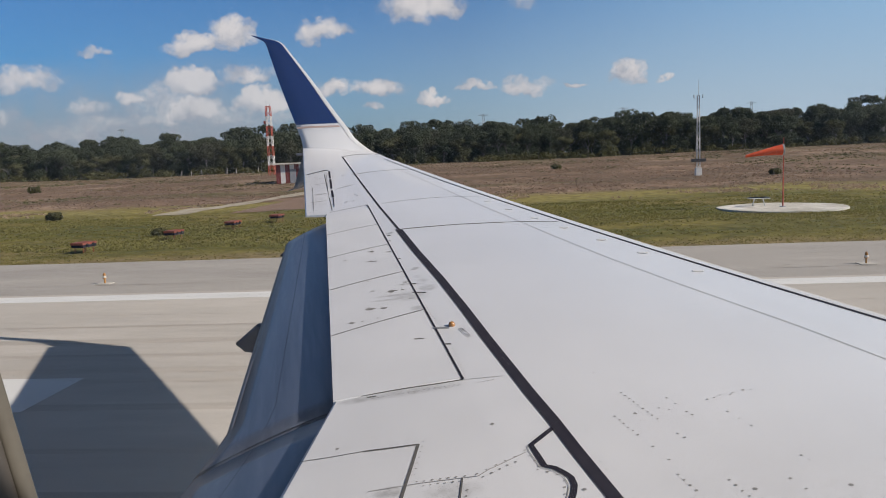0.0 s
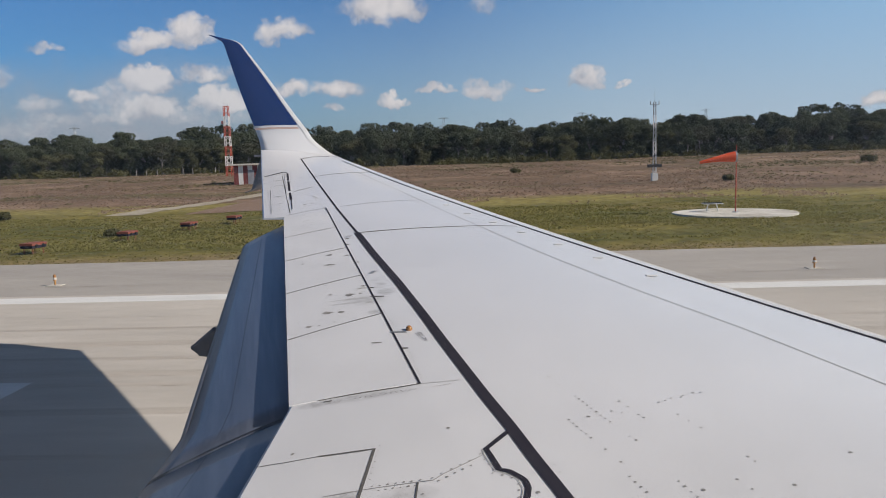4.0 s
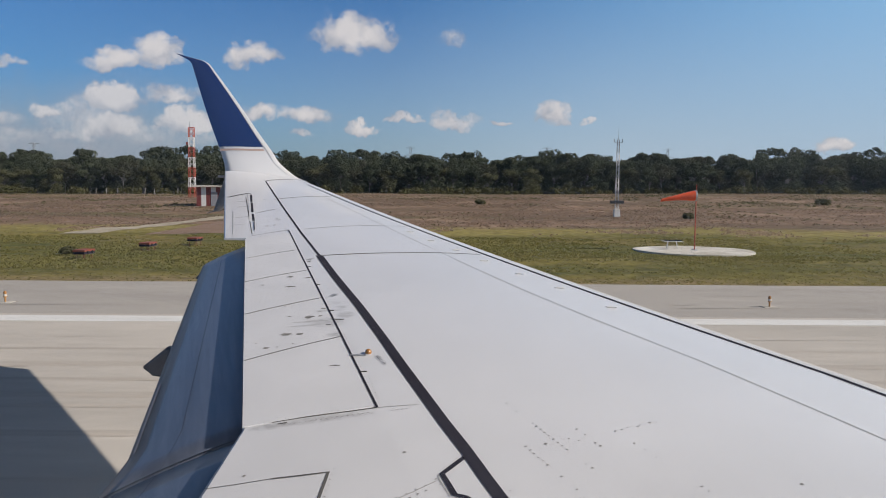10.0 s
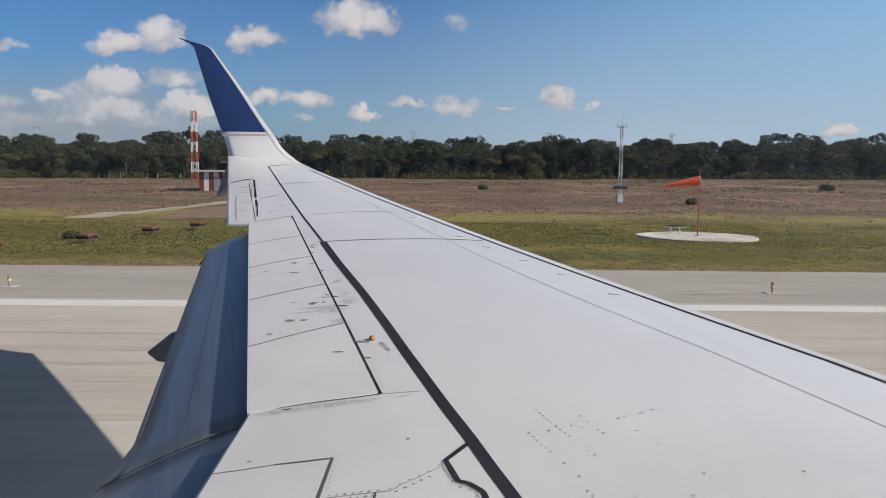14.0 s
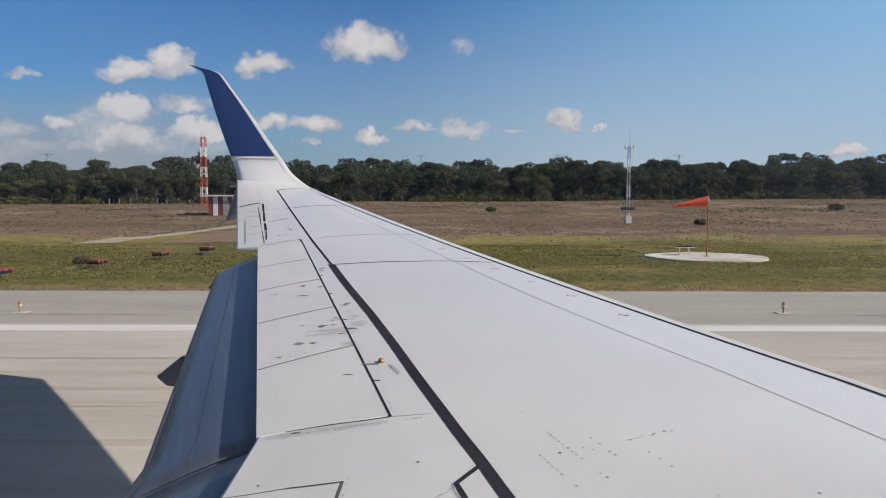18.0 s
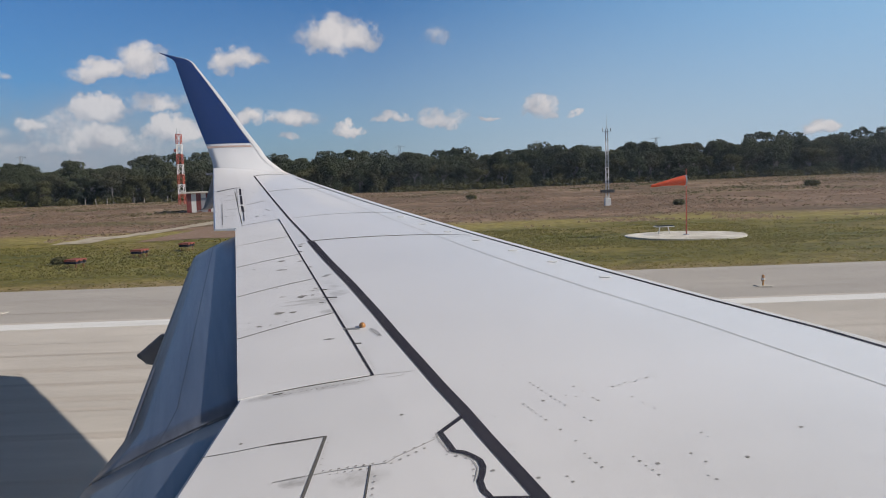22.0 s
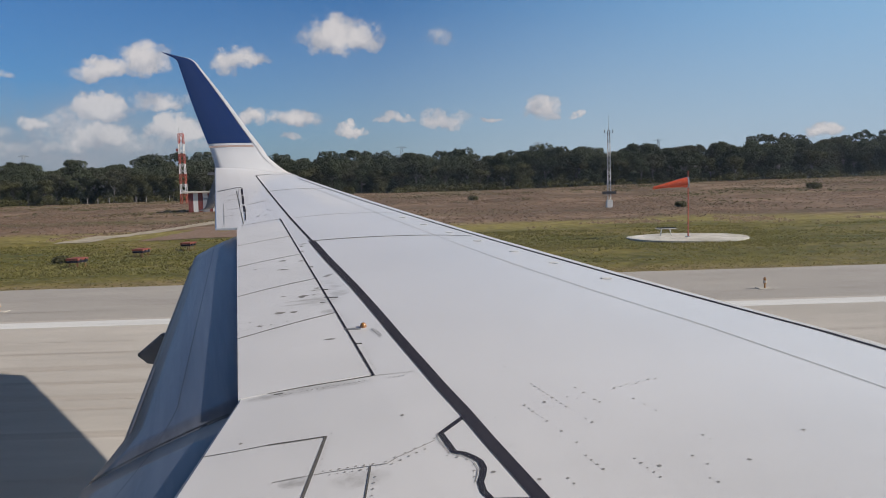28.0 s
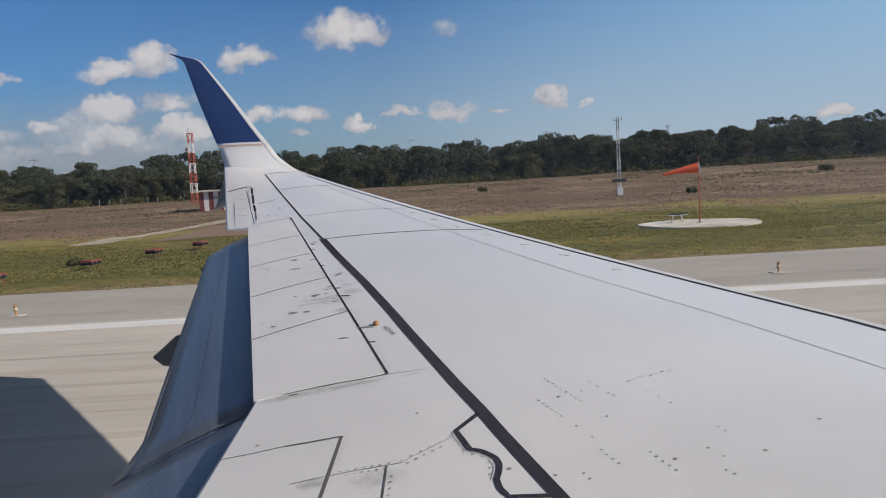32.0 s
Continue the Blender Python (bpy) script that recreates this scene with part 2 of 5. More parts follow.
SCREW = material("screw_head_grey", (0.22, 0.215, 0.21), 0.7, vary=(0.30, 0.29, 0.28), scale=9, spec=0.2)
SEAM_LIGHT = material("fine_seam", (0.30, 0.29, 0.28), 0.85, spec=0.1)
STAIN = material("chipped_paint", (0.10, 0.097, 0.092), 0.7, vary=(0.34, 0.33, 0.31), scale=25)
BRIGHT = material("polished_white_edge", (0.82, 0.81, 0.80), 0.3, vary=(0.74, 0.73, 0.72), scale=4, coat=0.3)
DARK = material("dark_cavity", (0.05, 0.05, 0.055), 0.8)
GREY = material("grey_composite", (0.30, 0.30, 0.32), 0.5, vary=(0.24, 0.24, 0.26), scale=3)
FAIRING = material("fairing_grey", (0.12, 0.12, 0.13), 0.55, vary=(0.07, 0.07, 0.08), scale=6)
AMBER = material("amber_lens", (0.44, 0.20, 0.05), 0.2, vary=(0.32, 0.15, 0.05), scale=60, coat=0.5)
SEAL = material("tan_window_seal", (0.125, 0.113, 0.092), 0.7, vary=(0.09, 0.08, 0.066), scale=30)
LINING = material("window_lining", (0.075, 0.066, 0.058), 0.7, vary=(0.06, 0.053, 0.047), scale=20)
WHITE = material("white_paint", (0.74, 0.73, 0.71), 0.55, vary=(0.62, 0.61, 0.58), scale=1.2)
BRICK_RED = material("dark_red_paint", (0.20, 0.04, 0.035), 0.6, vary=(0.16, 0.045, 0.04), scale=2)
RED = material("red_paint", (0.42, 0.07, 0.035), 0.55, vary=(0.36, 0.08, 0.05), scale=2)
ORANGE = material("orange_fabric", (0.80, 0.10, 0.025), 0.8, vary=(0.66, 0.08, 0.02), scale=2.5)
STEEL = material("galvanised_steel", (0.42, 0.43, 0.44), 0.45, metal=0.6, vary=(0.35, 0.36, 0.37), scale=6)
BARK = material("bark", (0.27, 0.25, 0.22), 0.9, vary=(0.15, 0.135, 0.115), scale=2)
LEAF = material("leaves", (0.090, 0.102, 0.060), 0.85, vary=(0.066, 0.078, 0.048), scale=0.12, spread=0.26, spec=0.08, leafy=0.35)
LEAF_DRY = material("grey_green_leaves", (0.104, 0.104, 0.066), 0.85, vary=(0.075, 0.080, 0.051), scale=0.12, spread=0.26, spec=0.08, leafy=0.35)
LEAF_OLIVE = material("olive_leaves", (0.125, 0.122, 0.062), 0.85, vary=(0.092, 0.096, 0.050), scale=0.12, spread=0.26, spec=0.08, leafy=0.35)
SCRUB = material("scrub_leaves", (0.082, 0.085, 0.036), 0.7, vary=(0.11, 0.10, 0.04), scale=0.5, spread=0.3, spec=0.12, leafy=0.4)
GRASS = material("grass_blades", (0.23, 0.215, 0.058), 0.75, vary=(0.29, 0.24, 0.075), scale=0.12, spread=0.25, leafy=0.6)
STRAW = material("dry_grass_blades", (0.42, 0.31, 0.21), 0.8, vary=(0.32, 0.235, 0.15), scale=0.1, spread=0.2, leafy=0.5)
TUFT = material("turf_tuft_blades", (0.190, 0.180, 0.048), 0.8, vary=(0.250, 0.212, 0.066), scale=0.12, spread=0.25, leafy=0.5)
STUBBLE = material("dead_grass_blades", (0.37, 0.265, 0.185), 0.85, vary=(0.27, 0.195, 0.135), scale=0.08, spread=0.2, leafy=0.5)
WEED = material("weed_leaves", (0.150, 0.140, 0.060), 0.85, vary=(0.110, 0.104, 0.047), scale=0.12, spread=0.25, leafy=0.4)
CONCRETE = material("runway_concrete", (0.59, 0.541, 0.478), 0.85, vary=(0.435, 0.398, 0.348), scale=0.16, bump=0.3, bump_scale=30, stretch=(0.35, 1.6, 1))
SHOULDER = material("shoulder_asphalt", (0.452, 0.416, 0.372), 0.9, vary=(0.337, 0.31, 0.277), scale=0.22, bump=0.35, bump_scale=25, stretch=(0.35, 1.5, 1))
MARKING = material("runway_white", (0.80, 0.79, 0.76), 0.7, vary=(0.68, 0.67, 0.64), scale=0.8, stretch=(0.4, 2, 1))
RUBBER = material("tyre_rubber_marks", (0.40, 0.36, 0.31), 0.8, vary=(0.52, 0.465, 0.40), scale=0.5, stretch=(0.2, 4, 1))
PAVING = material("pale_concrete", (0.62, 0.575, 0.51), 0.85, vary=(0.44, 0.41, 0.35), scale=1.3)
DISC = material("weathered_white_disc", (0.82, 0.79, 0.72), 0.85, vary=(0.33, 0.29, 0.22), scale=0.45, stretch=(0.6, 0.35, 1))
CRACK = material("crack_filler", (0.28, 0.255, 0.22), 0.9, vary=(0.38, 0.345, 0.30), scale=1.5)
GRAVEL = material("pale_gravel", (0.46, 0.40, 0.31), 0.95, vary=(0.33, 0.28, 0.20), scale=0.8)
DIRT = material("bare_dirt", (0.26, 0.165, 0.11), 0.95, vary=(0.19, 0.125, 0.08), scale=0.3)
PANE = material("dark_panel_glass", (0.02, 0.025, 0.04), 0.08, coat=0.5)
HAZE_WALL = material("hazy_far_wall", (0.55, 0.58, 0.62), 0.9, vary=(0.45, 0.49, 0.55), scale=0.02)



def soil_or_shade(mat, spots, tone):
    """Soft-edged dirt and painted-in shade on a painted skin: spots of centre, half lengths, turn and strength."""
    nodes, links = mat.node_tree.nodes, mat.node_tree.links
    b = nodes["Principled BSDF"]
    base = b.inputs["Base Color"].links[0].from_socket
    geo, sp, n = nodes.new("ShaderNodeNewGeometry"), nodes.new("ShaderNodeSeparateXYZ"), nodes.new("ShaderNodeTexNoise")
    n.inputs["Scale"].default_value, n.inputs["Detail"].default_value = 22.0, 5.0
    links.new(geo.outputs["Position"], sp.inputs[0]), links.new(geo.outputs["Position"], n.inputs["Vector"])

    def calc(op, a, c, clamp=False):
        m = nodes.new("ShaderNodeMath")
        m.operation, m.use_clamp = op, clamp
        for k, v in enumerate((a, c)):
            if isinstance(v, (int, float)):
                m.inputs[k].default_value = v
            else:
                links.new(v, m.inputs[k])
        return m.outputs[0]

    total = None
    for cx, cy, a, c, turn, strength in spots:
        dx, dy = calc("SUBTRACT", sp.outputs[0], cx), calc("SUBTRACT", sp.outputs[1], cy)
        u = calc("ADD", calc("MULTIPLY", dx, math.cos(turn) / a), calc("MULTIPLY", dy, math.sin(turn) / a))
        v = calc("ADD", calc("MULTIPLY", dx, -math.sin(turn) / c), calc("MULTIPLY", dy, math.cos(turn) / c))
        f = calc("MULTIPLY", calc("SUBTRACT", 1.0, calc("ADD", calc("MULTIPLY", u, u), calc("MULTIPLY", v, v)), True), strength)
        total = f if total is None else calc("MAXIMUM", total, f)
    grain = calc("MULTIPLY", calc("SUBTRACT", n.outputs["Fac"], 0.18), 2.0, True)
    mix = nodes.new("ShaderNodeMix")
    mix.data_type = "RGBA"
    mix.inputs["B"].default_value = (*tone, 1)
    links.new(base, mix.inputs["A"]), links.new(calc("MULTIPLY", total, grain), mix.inputs["Factor"])
    links.new(mix.outputs["Result"], b.inputs["Base Color"])


SPOTS = [(-0.62, 5.765, 0.08, 0.10, 0, 0.7), (-0.68, 5.967, 0.055, 0.06, 0, 0.5), (-0.73, 6.085, 0.05, 0.05, 0, 0.4),
         (-0.73, 5.56, 0.16, 0.13, 0.16, 0.55), (-0.80, 5.60, 0.24, 0.03, 0.14, 0.8), (-0.86, 5.50, 0.20, 0.025, 0.14, 0.6), (-0.645, 5.275, 0.07, 0.06, 0, 0.75),
         (-0.76, 5.87, 0.14, 0.035, 0.16, 0.6), (-0.58, 3.93, 0.34, 0.05, 0.2, 0.55), (-0.80, 3.885, 0.14, 0.045, 0.2, 0.6), (-0.53, 3.0, 0.07, 0.05, 0, 0.9), (-0.26, 2.98, 0.14, 0.08, 0.1, 0.5)]
# the last, wide spot paints the wing root's darker shading into the skin colour
soil_or_shade(PAINT, SPOTS + [(1.7, 2.3, 1.7, 1.7, 0, 0.16)], (0.22, 0.212, 0.20))
soil_or_shade(PANEL, SPOTS, (0.22, 0.212, 0.20))

DUSTY = bpy.data.materials.new("dusty_pane")
DUSTY.use_nodes = True
dn, dl = DUSTY.node_tree.nodes, DUSTY.node_tree.links
dn.remove(dn["Principled BSDF"])
clear, film, dmix, dnoise, drange, dgeo = (dn.new("ShaderNode" + k) for k in ("BsdfTransparent", "BsdfTranslucent", "MixShader", "TexNoise", "MapRange", "NewGeometry"))
film.inputs["Color"].default_value = (0.85, 0.88, 0.92, 1)
dnoise.inputs["Scale"].default_value, dnoise.inputs["Detail"].default_value = 9.0, 3.0
drange.inputs["From Min"].default_value, drange.inputs["From Max"].default_value = 0.35, 0.7
drange.inputs["To Min"].default_value, drange.inputs["To Max"].default_value = 0.010, 0.036
# dust film thickened towards the forward side, to put in a veil of sun-side glare
dsep, dgrad, dsum = dn.new("ShaderNodeSeparateXYZ"), dn.new("ShaderNodeMath"), dn.new("ShaderNodeMath")
dgrad.operation, dgrad.use_clamp, dsum.operation = "MULTIPLY", True, "ADD"
dgrad.inputs[1].default_value = 0.15
dl.new(dgeo.outputs["Position"], dnoise.inputs["Vector"]), dl.new(dnoise.outputs["Fac"], drange.inputs["Value"])
dl.new(dgeo.outputs["Position"], dsep.inputs[0]), dl.new(dsep.outputs[0], dgrad.inputs[0])
dl.new(drange.outputs[0], dsum.inputs[0]), dl.new(dgrad.outputs[0], dsum.inputs[1]), dl.new(dsum.outputs[0], dmix.inputs["Fac"])
dl.new(clear.outputs[0], dmix.inputs[1]), dl.new(film.outputs[0], dmix.inputs[2]), dl.new(dmix.outputs[0], dn["Material Output"].inputs["Surface"])


def ground_material():
    """Turf in bands along the runway: mown green, straw coloured rough, then the woodland floor."""
    m = bpy.data.materials.new("airfield_turf")
    m.use_nodes = True
    nodes, links = m.node_tree.nodes, m.node_tree.links
    b = nodes["Principled BSDF"]
    b.inputs["Roughness"].default_value, b.inputs["Specular IOR Level"].default_value = 0.95, 0.15
    geo, sp = nodes.new("ShaderNodeNewGeometry"), nodes.new("ShaderNodeSeparateXYZ")
    links.new(geo.outputs["Position"], sp.inputs[0])

    def tex(scale, stretch, detail=6):
        mp, n = nodes.new("ShaderNodeMapping"), nodes.new("ShaderNodeTexNoise")
        mp.inputs["Scale"].default_value = stretch
        n.inputs["Scale"].default_value, n.inputs["Detail"].default_value = scale, detail
        links.new(geo.outputs["Position"], mp.inputs["Vector"]), links.new(mp.outputs[0], n.inputs["Vector"])
        return n.outputs["Fac"]

    def calc(op, a, c, clamp=False):
        n = nodes.new("ShaderNodeMath")
        n.operation, n.use_clamp = op, clamp
        for i, v in enumerate((a, c)):
            if isinstance(v, (int, float)):
                n.inputs[i].default_value = v
            else:
                links.new(v, n.inputs[i])
        return n.outputs[0]

    def blend(f, a, c):
        n = nodes.new("ShaderNodeMix")
        n.data_type = "RGBA"
        links.new(f, n.inputs["Factor"])
        for key, v in (("A", a), ("B", c)):
            if isinstance(v, tuple):
                n.inputs[key].default_value = (*v, 1)
            else:
                links.new(v, n.inputs[key])
        return n.outputs["Result"]

    patch, fine, streak = tex(0.06, (1, 1.6, 1)), tex(2.2, (1, 1, 1)), tex(0.035, (0.35, 3.0, 1))
    bands = tex(1.0, (0.012, 0.11, 1), 5)
    clots = tex(0.5, (0.6, 0.7, 1), 5)
    tufts = tex(2.4, (1.0, 0.5, 1), 4)
    mounds = tex(0.11, (0.8, 1.0, 1), 6)
    mottle = tex(0.30, (1.0, 0.7, 1), 4)
    furrow = tex(1.0, (0.42, 1.1, 1), 5)
    weeds = tex(0.16, (0.55, 1.3, 1), 5)
    green = blend(calc("MULTIPLY", calc("SUBTRACT", bands, 0.40), 4.5, True), (0.118, 0.112, 0.027), (0.225, 0.182, 0.048))
    green = blend(calc("MULTIPLY", calc("SUBTRACT", patch, 0.47), 4.0, True), green, (0.215, 0.165, 0.066))
    green = blend(calc("MULTIPLY", calc("SUBTRACT", weeds, 0.50), 6.0, True), green, (0.098, 0.100, 0.028))
    green = blend(calc("MULTIPLY", calc("SUBTRACT", clots, 0.53), 3.0, True), green, (0.092, 0.094, 0.026))
    green = blend(calc("MULTIPLY", calc("SUBTRACT", fine, 0.48), 2.2, True), green, (0.088, 0.085, 0.024))
    green = blend(calc("MULTIPLY", calc("SUBTRACT", tufts, 0.52), 3.2, True), green, (0.066, 0.064, 0.020))
    green = blend(calc("MULTIPLY", calc("SUBTRACT", furrow, 0.60), 4.0, True), green, (0.060, 0.058, 0.019))
    fringe = blend(calc("MULTIPLY", calc("SUBTRACT", fine, 0.42), 3.0, True), (0.235, 0.178, 0.088), (0.150, 0.125, 0.045))
    straw = blend(calc("MULTIPLY", calc("SUBTRACT", fine, 0.42), 3.0, True), (0.27, 0.225, 0.075), (0.18, 0.158, 0.05))
    brown = blend(calc("MULTIPLY", calc("SUBTRACT", streak, 0.38), 4.0, True), (0.215, 0.140, 0.096), (0.150, 0.104, 0.070))
    brown = blend(calc("MULTIPLY", calc("SUBTRACT", fine, 0.45), 2.0, True), brown, (0.165, 0.116, 0.078))
    brown = blend(calc("MULTIPLY", calc("SUBTRACT", bands, 0.55), 6.0, True), brown, (0.135, 0.112, 0.052))
    brown = blend(calc("MULTIPLY", calc("SUBTRACT", mounds, 0.50), 6.0, True), brown, (0.30, 0.21, 0.145))
    brown = blend(calc("MULTIPLY", calc("SUBTRACT", mottle, 0.55), 4.0, True), brown, (0.110, 0.086, 0.052))
    brown = blend(calc("MULTIPLY", calc("SUBTRACT", tufts, 0.56), 3.0, True), brown, (0.105, 0.082, 0.05))
    yy = calc("ADD", sp.outputs[1], calc("MULTIPLY", calc("SUBTRACT", patch, 0.5), 14.0))
    edge = calc("ADD", sp.outputs[1], calc("MULTIPLY", calc("SUBTRACT", patch, 0.5), 12.0))
    turf = blend(calc("DIVIDE", calc("SUBTRACT", edge, 33.6), 1.8, True), fringe, green)
    col = blend(calc("DIVIDE", calc("SUBTRACT", yy, 63.0), 5.0, True), turf, straw)
    col = blend(calc("DIVIDE", calc("SUBTRACT", yy, 72.0), 4.0, True), col, brown)
    col = blend(calc("MULTIPLY", calc("DIVIDE", calc("SUBTRACT", yy, 138.0), 20.0, True), calc("MULTIPLY", calc("SUBTRACT", mounds, 0.42), 4.0, True)), col, (0.135, 0.118, 0.060))
    col = blend(calc("MULTIPLY", calc("SUBTRACT", furrow, 0.60), calc("DIVIDE", calc("SUBTRACT", yy, 70.0), 1.2, True)), col, (0.05, 0.045, 0.026))
    col = blend(calc("DIVIDE", calc("SUBTRACT", sp.outputs[1], 172.0), 8.0, True), col, (0.05, 0.05, 0.028))
    clump_noise = tex(1.1, (1.0, 0.75, 1), 6)
    deep = calc("ADD", 0.74, calc("MULTIPLY", calc("MULTIPLY", calc("SUBTRACT", clump_noise, 0.32), 2.9, True), 0.56))
    grey = nodes.new("ShaderNodeCombineColor")
    for k in range(3):
        links.new(deep, grey.inputs[k])
    scaled = nodes.new("ShaderNodeMix")
    scaled.data_type, scaled.blend_type = "RGBA", "MULTIPLY"
    scaled.inputs["Factor"].default_value = 1.0
    links.new(col, scaled.inputs["A"]), links.new(grey.outputs[0], scaled.inputs["B"])
    links.new(scaled.outputs["Result"], b.inputs["Base Color"])
    bp = nodes.new("ShaderNodeBump")
    bp.inputs["Strength"].default_value, bp.inputs["Distance"].default_value = 1.0, 0.22
    links.new(calc("ADD", clump_noise, calc("MULTIPLY", fine, 0.4)), bp.inputs["Height"]), links.new(bp.outputs[0], b.inputs["Normal"])
    return m


TURF = ground_material()


# ---- makers ----
def mesh_of(name, bm, mat, smooth=False):
    me = bpy.data.meshes.new(name)
    bm.to_mesh(me)
    bm.free()
    for mm in mat if isinstance(mat, (list, tuple)) else [mat]:
        me.materials.append(mm)
    if smooth:
        me.polygons.foreach_set("use_smooth", [True] * len(me.polygons))
    return me


def part(name, bm, mat, parent, label="", smooth=False):
    ob = new(name, mesh_of(name, bm, mat, smooth))
    ob.parent = parent
    if label:
        tagged(ob, label)
    return ob


def thing(name, label, category, at=(0, 0, 0), group="", rz=0):
    ob = new(name)
    ob.matrix_basis = pose(*at, 0, 0, rz)
    return tagged(ob, label, category, group)


def setting(name, bm, mat, label="", smooth=False, category="ground"):
    return tagged(new(name, mesh_of(name, bm, mat, smooth)), label, category, "", "structure")


def box(bm, lo, hi, bevel=0.0):
    g = bmesh.ops.create_cube(bm, size=1)
    c = [(a + b) / 2 for a, b in zip(lo, hi)]
    s = [b - a for a, b in zip(lo, hi)]
    for v in g["verts"]:
        v.co = Vector([c[i] + v.co[i] * s[i] for i in range(3)])
    if bevel:
        es = {e for v in g["verts"] for e in v.link_edges}
        bmesh.ops.bevel(bm, geom=list(es), offset=bevel, segments=2, affect="EDGES", profile=0.5)
    return bm


def rod(bm, a, b, r, r2=None, sides=8):
    a, b = Vector(a), Vector(b)
    d = b - a
    m = Matrix.Translation((a + b) / 2) @ d.to_track_quat("Z", "Y").to_matrix().to_4x4()
    bmesh.ops.create_cone(bm, cap_ends=True, segments=sides, radius1=r, radius2=r if r2 is None else r2, depth=d.length, matrix=m)
    return bm


def grid_mesh(bm, rows, closed=False):
    """Joins rows of points, all equally long, into a sheet."""
    vs = [[bm.verts.new(p) for p in row] for row in rows]
    for r0, r1 in zip(vs, vs[1:]):
        n = len(r0)
        for i in range(n if closed else n - 1):
            j = (i + 1) % n
            try:
                bm.faces.new((r0[i], r0[j], r1[j], r1[i]))
            except ValueError:
                pass
    return vs


# ---- the aircraft: wing lines as functions of the distance y outboard ----
Y_KINK, Y_STEP, Y_TIP = 4.0, 8.8, 15.4
Y_BREAK = 3.88


def te(y):
    if y <= Y_BREAK:
        return -0.955 - 0.065 * (Y_BREAK - y)
    return -0.955 - 0.233 * (y - Y_BREAK) if y <= Y_STEP else -2.36 - 0.260 * (y - 8.85)


def le(y):
    return -2.4 + 0.523 * (Y_TIP - y)


def chord_te(y):
    return -0.93 - 0.276 * (y - Y_KINK)


def top(x, y):
    c = le(y) - chord_te(y)
    s = max((x - chord_te(y)) / c, -0.4)
    base = 2.891 + 0.1316 * (y - Y_KINK) + 0.0003 * (y - Y_KINK) ** 2
    twist = -0.040 - 0.085 * max(y - 5, 0) / 10
    camber = 0.12 * s - 0.16 * s ** 2 + 0.04 * s ** 3 if 0 < s < 1 else min(0.12 * s, 0)
    return base + c * (s * twist + camber)


def hinge(y):
    return -0.268 - 0.2725 * (y - 4.06)


SPAR = [(0.81, 1.5), (0.381, 2.901), (0.269, 3.264), (0.192, 3.532), (0.087, 3.859), (-0.027, 4.24), (-0.165, 4.70), (-0.329, 5.273),
        (-0.547, 6.008), (-0.853, 6.97), (-1.122, 7.867), (-1.537, 9.198), (-2.117, 11.151), (-3.003, 14.184)]


def spar(y):
    for (xa, ya), (xb, yb) in zip(SPAR, SPAR[1:]):
        if y <= yb:
            break
    return xa + (xb - xa) * (y - ya) / (yb - ya)


airliner = thing("airliner", "white airliner wing with a blue winglet, seen from the cabin window", "aircraft")


def span_steps(a, b, step):
    n = max(2, int(math.ceil((b - a) / step)) + 1)
    return [a + (b - a) * i / (n - 1) for i in range(n)]


# wing box: upper skin, rounded nose, underside and a thin trailing edge
bm = bmesh.new()
rows = []
for y in span_steps(0.16, 3.875, 0.35) + span_steps(3.885, 8.79, 0.3) + span_steps(8.81, 15.4, 0.3):
    t, l = te(y), le(y)
    c = l - t
    h = hinge(y)
    row = [(t, y, top(t, y) - 0.012)]
    row += [(t + (h - t) * k, y, top(t + (h - t) * k, y)) for k in (0.02, 0.3, 0.6, 0.999)]
    row += [(h + 0.001, y, top(h, y))]
    for k in range(1, 15):
        x = h + (l - h) * (k / 14) ** 0.9
        row.append((x, y, top(x, y) - (0.0 if k < 14 else 0.009 * c)))
    zl = top(l, y)
    for dx, dz in ((0.006, 0.018), (0.004, 0.031), (-0.02, 0.045), (-0.12, 0.07), (-0.45, 0.085), (-0.75, 0.05 if y < 8.8 else 0.02)):
        x = l + dx * c
        row.append((x, y, zl - dz * c if y < 8.8 or dx > -0.7 else top(x, y) - 0.035))
    row.append((t, y, top(t, y) - (0.03 if y < 8.8 else 0.018)))
    rows.append(row)
vs = grid_mesh(bm, rows, closed=True)
bm.faces.new(vs[0]), bm.faces.new(list(reversed(vs[-1])))
bmesh.ops.recalc_face_normals(bm, faces=bm.faces)
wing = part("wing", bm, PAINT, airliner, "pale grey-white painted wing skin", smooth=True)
wing.data.polygons.foreach_set("use_smooth", [len(p.vertices) == 4 and abs(p.normal.y) < 0.8 and p.center.x > hinge(p.center.y) + 0.1 for p in wing.data.polygons])


